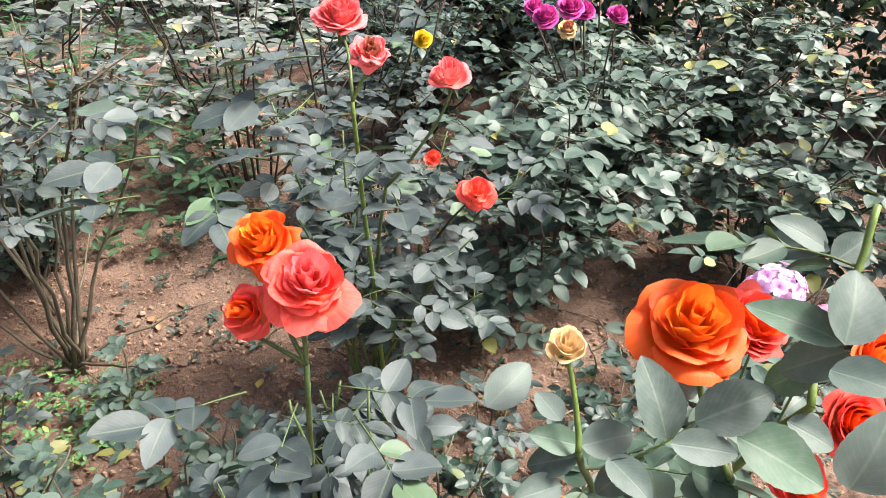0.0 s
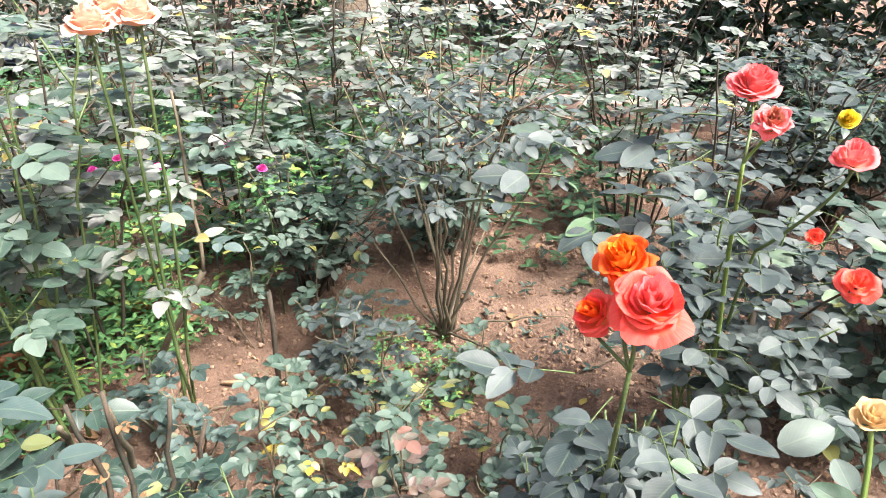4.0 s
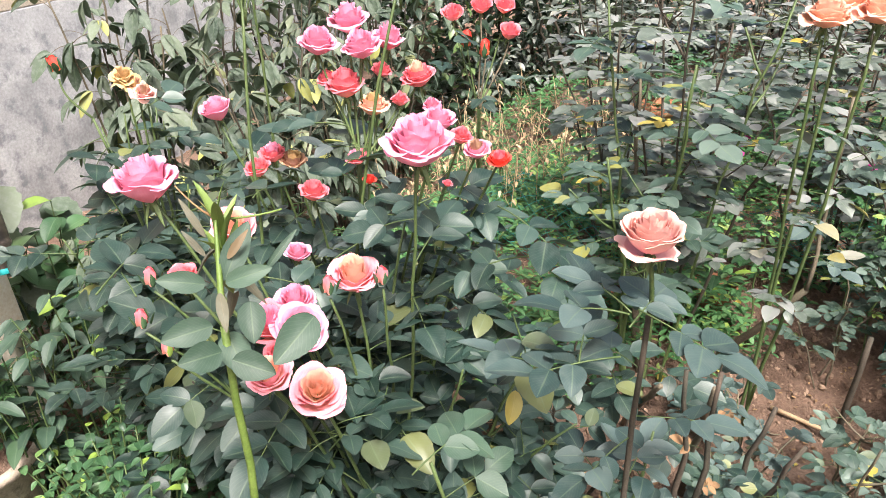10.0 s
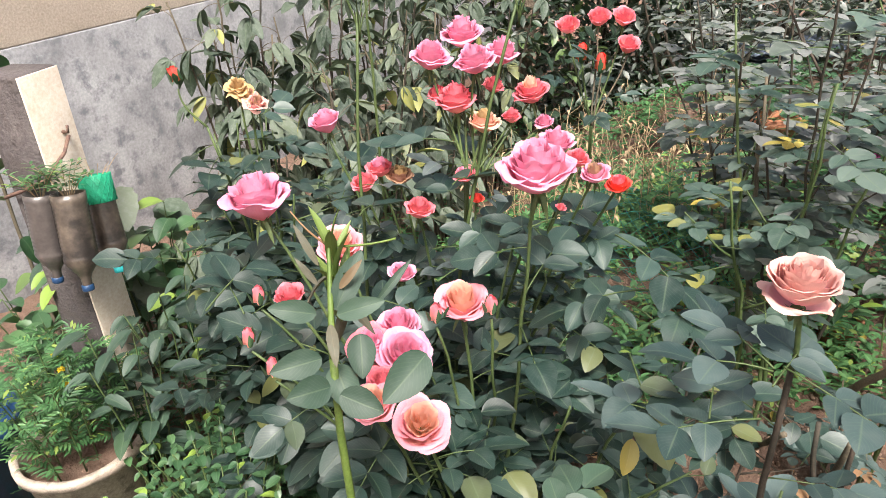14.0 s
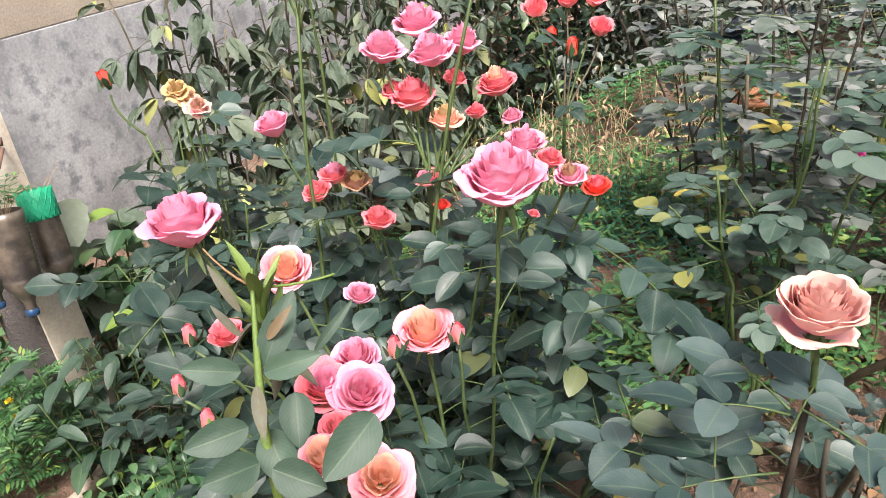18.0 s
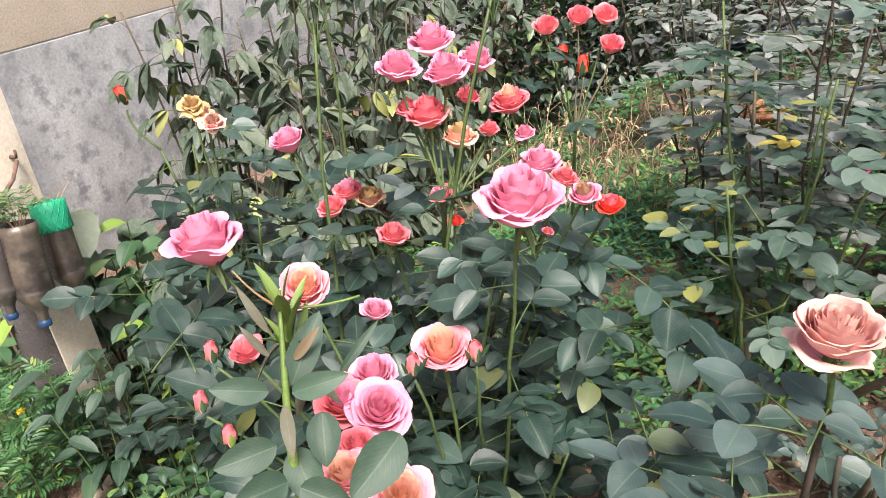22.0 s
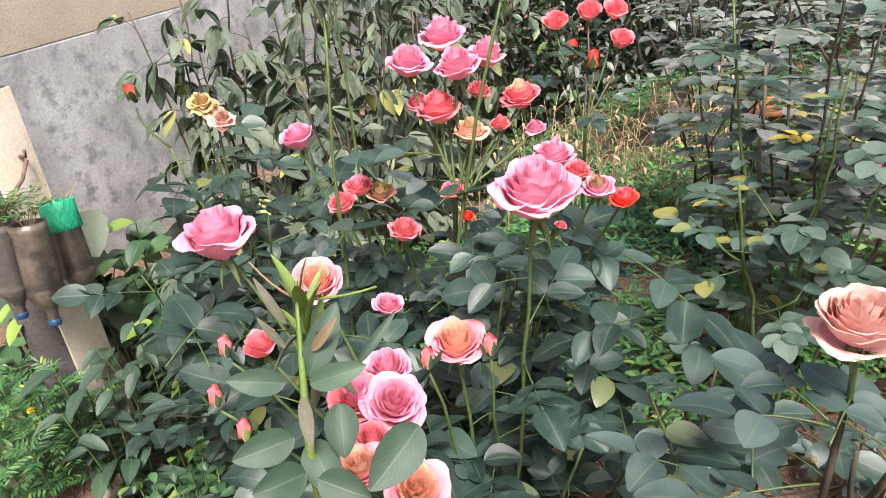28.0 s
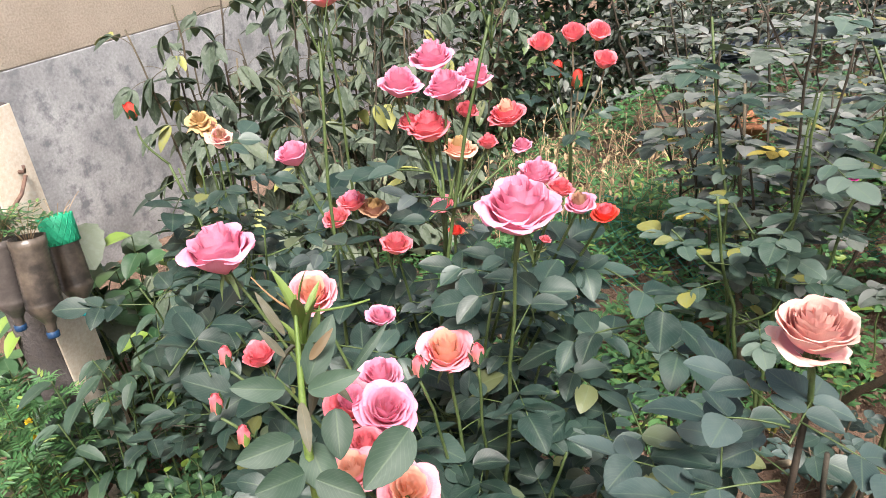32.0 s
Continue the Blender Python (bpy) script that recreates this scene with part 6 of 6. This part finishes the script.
# twigs
rr = random.Random(33)
for i in range(40):
    x, y = rr.uniform(-1.5, 0.8), rr.uniform(0.2, 1.7)
    a, ln = rr.uniform(0, 6.28), rr.uniform(0.1, 0.35)
    s = Shape()
    d = Vector((math.cos(a), math.sin(a), 0)) * ln
    pts = []
    for k in range(7):
        q = Vector((x, y, 0)) + d * (k / 6)
        pts.append(Vector((q.x - x, q.y - y, ground_z(q.x, q.y) + 0.006 + 0.01 * math.sin(k))))
    tube(s, wobble(pts, 0.01, i), 0.003, 0.0015, 5)
    ob = new("twig", s.mesh("twig", CANE_BROWN))
    ob.location = (x, y, 0)
    tagged(ob, "thin dry rose twig lying on the soil", "twig", "fallen twigs")

s = Shape()
a, b = G(-1.434, 0.744, 0.012), G(-1.178, 0.88, 0.012)
tube(s, wobble([p - a for p in curve3(a, a.lerp(b, 0.5) + Vector((0, 0, 0.012)), b, 6)], 0.006, 5), 0.007, 0.005, 6)
ob = new("dry_stick", s.mesh("dry_stick", STRAW_MAT))
ob.location = a
tagged(ob, "pale dry stick lying on the soil", "stick")

# dried weeds behind the pink roses
dw = thing("dried_weeds", G(-3.3, 0.62), "dry brown weed stalks behind the pink roses", "dry weeds")
rr = random.Random(4)
for i in range(70):
    a, q = rr.uniform(0, 6.28), 0.7 * math.sqrt(rr.random())
    bx, by = math.cos(a) * q, math.sin(a) * q
    gz = ground_z(dw.location.x + bx, dw.location.y + by) - dw.location.z
    s = Shape()
    tip = Vector((bx + rr.uniform(-0.15, 0.15), by + rr.uniform(-0.15, 0.15), gz + rr.uniform(0.25, 0.65)))
    pts = wobble(curve3((bx, by, gz - 0.02), (bx, by, gz + 0.2), tip, 7), 0.02, i)
    tube(s, pts, 0.003, 0.001, 4)
    for k in range(6):
        p, d = on(pts, 0.35 + 0.1 * k)
        e2 = p + Vector((rr.uniform(-0.1, 0.1), rr.uniform(-0.1, 0.1), rr.uniform(0, 0.1)))
        tube(s, [p, p.lerp(e2, 0.5) + Vector((0, 0, 0.01)), e2], 0.0016, 0.0008, 3)
        s.add(*blade(0.03, 0.014, 4, 0.5, 0.5, plain=True), 0, leaf_pose(e2, rr.uniform(0, 360), rr.uniform(-60, 10), 0))
    part("stalk", s.mesh("stalk", STRAW_MAT), dw)

# teal netting over the low plants
def net(x0, y0, x1, y1, seed, label):
    s = Shape()
    n = 16
    def h(u, v):
        x, y = x0 + (x1 - x0) * u, y0 + (y1 - y0) * v
        return Vector((x, y, ground_z(x, y) + 0.13 + 0.09 * noise.noise(Vector((x * 3, y * 3, seed)))))
    for i in range(n + 1):
        tube(s, [h(i / n, k / 14) for k in range(15)], 0.0013, 0.0013, 3, cap=False)
        tube(s, [h(k / 14, i / n) for k in range(15)], 0.0013, 0.0013, 3, cap=False)
    for u, v in ((0, 0), (1, 0), (0, 1), (1, 1), (0.5, 0), (0.5, 1)):
        p = h(u, v)
        tube(s, [p, Vector((p.x, p.y, ground_z(p.x, p.y) - 0.02))], 0.002, 0.002, 4)
    return tagged(new("garden_net", s.mesh("garden_net", NET_TEAL)), label, "garden net", "nets over the weeds")


net(-3.1, 0.3, -2.05, 0.95, 1, "teal plastic net spread over low weeds")
net(-2.3, 1.2, -1.5, 1.9, 2, "teal plastic net spread over low plants")

# ---- small pots among the canes ----
def terracotta(x, y, rad, hgt, plant, label):
    top = thing("terracotta_pot", G(x, y), label, "flower pot", "terracotta pots")
    s = Shape()
    lathe(s, [(0.0003, 0), (rad * 0.62, 0), (rad * 0.9, hgt * 0.8), (rad, hgt * 0.82), (rad, hgt), (rad * 0.9, hgt), (rad * 0.86, hgt * 0.85), (0.0003, hgt * 0.84)], 28)
    part("body", s.mesh("body", TERRACOTTA), top)
    r = random.Random(int(x * 100))
    lib = [Shape().add(*blade(0.06, 0.03, 6, 0.3, 0.4, 0)).mesh("leaf", plant) for _ in range(2)]
    for k in range(26):
        a = k * 2.4
        q = rad * 0.8 * math.sqrt(k / 26)
        part("leaf", lib[k % 2], top, "", leaf_pose((math.cos(a) * q, math.sin(a) * q, hgt * 0.85 + 0.005 * k * r.random()), math.degrees(a) - 90, r.uniform(5, 60), 0, r.uniform(0.8, 1.5)))
    return top


terracotta(-2.003, 0.426, 0.085, 0.12, LEAF_FRESH, "terracotta pot with a small green plant under rose canes")
terracotta(-1.917, 0.871, 0.075, 0.11, LEAF_FRESH, "small terracotta pot half hidden by weeds")
terracotta(-2.975, 2.312, 0.13, 0.17, LEAF_TREE, "large terracotta pot with a dark leafy plant")
terracotta(-3.65, 1.68, 0.14, 0.16, LEAF_FRESH, "broad terracotta pot standing on open soil")
terracotta(-1.6, 3.2, 0.13, 0.2, LEAF_FRESH, "large terracotta pot with a bright leafy plant")
for i, at in enumerate(((-1.718, 0.885, 0.596), (-1.498, 1.095, 0.564), (-1.636, 1.099, 0.610), (-2.034, 0.873, 0.517), (-2.068, 0.994, 0.511), (-2.007, 0.886, 0.489), (-2.82, 1.62, 0.2), (-2.74, 1.70, 0.18), (-2.9, 1.72, 0.2))):
    b = Bush(G(at[0], at[1]), "small plant with magenta flowers among the weeds", GRASS, 0.03, 20, CANE_GREEN, "flowering_plant", "small flowering plants", "flowering plant", 300 + i)
    b.grow([at], 6, 2, 0.003, 0.4, (0.03, 0.08))
    rose(b, Vector(at) + Vector((0, 0, 0.01)), 0.035, MAGENTA, MAGENTA, (0.3, -0.3, 0.9), 0.9, "small magenta flower", "bloom", 310 + i, 4, False)
    b.done()

# ---- peach roses on the tall canes ----
b = Bush(G(-1.35, 0.55), "tall rose cane with large peach-orange roses", LEAF_PALE, 0.055, 40, CANE_GREEN, seed=81)
for i, at in enumerate(((-1.255, 0.455, 1.165), (-1.205, 0.525, 1.175), (-1.29, 0.53, 1.18))):
    rose(b, at, 0.1, PEACH, PEACH, (0.1, -0.1 * i, 1), 0.95, "large peach-orange rose", seed=180 + i, untidy=0.3)
    stalk(b, Vector(at) - Vector((0, 0, 0.05)), Vector(at) - Vector((0, 0, 0.4)), None, 0.005, 0.003, None, 4, 0.3, 0.8)
b.done()

b = Bush(G(-1.7, -0.6), "tall rose cane topped by an orange-pink rose", LEAF, 0.055, 40, CANE_GREEN, seed=82)
at = Vector((-1.664, -0.553, 1.283))
rose(b, at, 0.085, BLUSH, PEACH, (0.2, 0.1, 1), 0.8, "orange-pink rose on a long stem", seed=190)
stalk(b, at - Vector((0, 0, 0.03)), at - Vector((0.02, 0, 0.4)), None, 0.0045, 0.0026, None, 3, 0.2, 0.6)
b.done()

# ---- far side of the garden ----
def tree(x, y, hgt, rad, seed, label, crown_r=1.2, leaves=900, low=1.2, mat=LEAF_TREE, lsize=0.11):
    r = random.Random(seed)
    top = thing("tree", G(x, y), label, "tree", "trees round the garden")
    s = Shape()
    pts = wobble([Vector((0.1 * math.sin(k), 0.06 * k, hgt * k / 8 - 0.05)) for k in range(9)], 0.05, seed)
    tube(s, pts, rad, rad * 0.5, 12)
    limbs = []
    for k in range(7):
        p, d = on(pts, 0.45 + 0.08 * k)
        a = k * 2.4
        q = p + Vector((math.cos(a) * crown_r * 0.8, math.sin(a) * crown_r * 0.8, r.uniform(0.1, 0.7)))
        lp = wobble(curve3(p, p.lerp(q, 0.5) + Vector((0, 0, 0.15)), q, 6), 0.05, k)
        tube(s, lp, rad * 0.35, rad * 0.08, 7)
        limbs.append(lp)
    part("trunk", s.mesh("trunk", BARK), top)
    s = Shape()
    b = blade(1, 0.45, 4, 0.3, 0.35, plain=True)
    bv = np.array(b[0])
    for i in range(leaves):
        lp = r.choice(limbs)
        p, d = on(lp, r.uniform(0.2, 1))
        p = p + Vector((r.gauss(0, 0.28), r.gauss(0, 0.28), r.gauss(-0.1, 0.3))) * crown_r
        if p.z < low:
            p.z = low + r.random() * 0.5
        s.add(bv, b[1], b[2], 0, leaf_pose(p, r.uniform(0, 360), r.uniform(-60, 20), r.uniform(-30, 30), lsize * r.uniform(0.7, 1.3)))
    tagged(part("crown", s.mesh("crown", mat), top), kind="stuff")
    return top


def hedge(x0, y0, x1, y1, hgt, depth, count, seed, label, mat=LEAF_TREE, lsize=0.1):
    """A thicket of stems and leaves along a line."""
    r = random.Random(seed)
    top = thing("hedge", G((x0 + x1) / 2, (y0 + y1) / 2), label, "hedge", "thickets round the garden")
    o_ = Vector(top.location)
    d = Vector((x1 - x0, y1 - y0, 0))
    side = Vector((-d.y, d.x, 0)).normalized()
    for i in range(int(d.length * 5)):
        q = Vector((x0, y0, 0)) + d * r.random() + side * r.uniform(-depth, depth) * 0.6
        q.z = ground_z(q.x, q.y) - 0.03
        s = Shape()
        e_ = q + Vector((r.uniform(-0.3, 0.3), r.uniform(-0.3, 0.3), hgt * r.uniform(0.7, 1.0)))
        tube(s, [p - o_ for p in wobble(curve3(q, q.lerp(e_, 0.5), e_, 7), 0.05, i)], 0.016, 0.006, 6)
        part("stem", s.mesh("stem", CANE_DARK), top)
    s = Shape()
    b = blade(1, 0.5, 4, 0.3, 0.3, plain=True)
    bv = np.array(b[0])
    for i in range(count):
        t = r.random()
        z = hgt * (1 - (1 - r.random()) ** 1.2) * (0.75 + 0.25 * math.sin(t * 23 + seed))
        w = depth * r.uniform(-1, 1) * (1 - 0.3 * z / hgt)
        q = Vector((x0, y0, 0)) + d * t + side * w
        q.z = ground_z(q.x, q.y) + 0.05 + z
        s.add(bv, b[1], b[2], 0, leaf_pose(q - o_, r.uniform(0, 360), r.uniform(-45, 25), r.uniform(-30, 30), lsize * r.uniform(0.6, 1.3)))
    tagged(part("foliage", s.mesh("foliage", mat), top), kind="stuff")
    return top


hedge(-5.2, 0.3, -6.3, 3.2, 1.7, 0.5, 5200, 1, "dark leafy thicket at the far end of the garden")
hedge(-6.0, 3.2, -3.8, 5.0, 1.8, 0.5, 3600, 2, "dark leafy thicket at the far corner")
hedge(-4.2, 5.3, -0.8, 5.1, 1.5, 0.5, 5200, 6, "mixed green thicket beyond the step", LEAF, 0.09)
hedge(-5.6, 0.9, -4.6, 3.6, 0.9, 0.5, 3000, 7, "low mixed green growth at the garden's end", LEAF_PALE, 0.08)
tiered(-0.9, 3.1, 1.05, 0.5, 10, "rose bush with dusty leaves, sky sheen in their colour, at the back", LEAF_PALE, 0.066, 91, 20)
tiered(-2.2, 3.0, 1.0, 0.5, 10, "rose bush with dusty leaves, sky sheen in their colour, at the back", LEAF_PALE, 0.066, 92, 20)
leafy(-0.1, 3.5, 1.0, 0.5, "rose bush with grey-green leaves at the back", LEAF_BLUE, 0.055, 14, 20, 93, 4, 7).done()
leafy(0.75, 2.95, 1.0, 0.5, "dark rose bush at the back", LEAF, 0.055, 14, 20, 94, 4, 7).done()
hedge(-1.0, 4.6, 1.3, 4.3, 1.7, 0.5, 5200, 3, "dark green thicket behind the roses")
hedge(0.55, 3.9, 3.2, 2.9, 1.9, 0.5, 6200, 4, "dark shady thicket behind the roses")
hedge(2.6, 2.9, 3.4, 0.4, 1.6, 0.4, 2600, 5, "dark leafy thicket beside the bed")
tree(-5.5, 0.62, 3.0, 0.09, 1, "slim tree with brown bark at the end of the garden", 1.3, 800, 1.9)
tree(-3.3, 3.8, 3.2, 0.14, 2, "tree with grey fissured bark beyond the roses", 1.4, 800, 1.9)
tree(0.9, 5.4, 3.4, 0.1, 3, "dark tree behind the thicket", 1.5, 900, 1.5)
tree(2.2, 4.2, 3.4, 0.13, 4, "dark tree behind the thicket", 1.5, 900, 1.5)

# step and low brick edge beyond the canes
s = Shape()
block(s, -0.16, -0.2, -0.1, 0.16, 0.2, 0.42, 0.02)
ob = new("stone_step", s.mesh("stone_step", STONE))
ob.matrix_world = pose(-3.5, 4.45, ground_z(-3.5, 4.45), 0, 0, 22)
tagged(ob, "pale plastered step beyond the roses", "step")
edge = thing("brick_edging", G(-2.3, 3.25), "low edging of weathered grey-brown bricks", "edging")
me = block(Shape(), -0.115, -0.055, -0.03, 0.115, 0.055, 0.14, 0.006).mesh("brick", BRICK)
for i in range(12):
    x, y = -2.95 + i * 0.235 * 0.93, 3.0 + i * 0.235 * 0.37
    part("brick", me, edge, "", Matrix.Translation(Vector((x, y, ground_z(x, y))) - Vector(edge.location)) @ pose(0, 0, 0, 0, 0, 22 + 3 * math.sin(i * 2.3)))
tp = thing("sheet_stack", G(-5.2, 2.5), "stack of blue-grey metal sheets by the thicket", "metal sheets")
for i in range(3):
    s = Shape()
    n = 24
    v = [(-0.4 + 0.8 * k / n, y, 0.05 + 0.4 * (0.02 * math.sin(k * 1.6) + 0.12 * i) + z) for z in (0, 0.012) for y in (-0.25, 0.25) for k in range(n + 1)]
    w = n + 1
    f = []
    for k in range(n):
        f += [(k, k + 1, w + k + 1, w + k), (2 * w + k, 3 * w + k, 3 * w + k + 1, 2 * w + k + 1), (k, 2 * w + k, 2 * w + k + 1, k + 1), (w + k, w + k + 1, 3 * w + k + 1, 3 * w + k)]
    s.add(v, f)
    part("sheet", s.mesh("sheet", TARP), tp, "", pose(0.05 * i, 0.04 * i, 0.02 + (0.0 if i else 0), 0, 0, 75 + 6 * i))
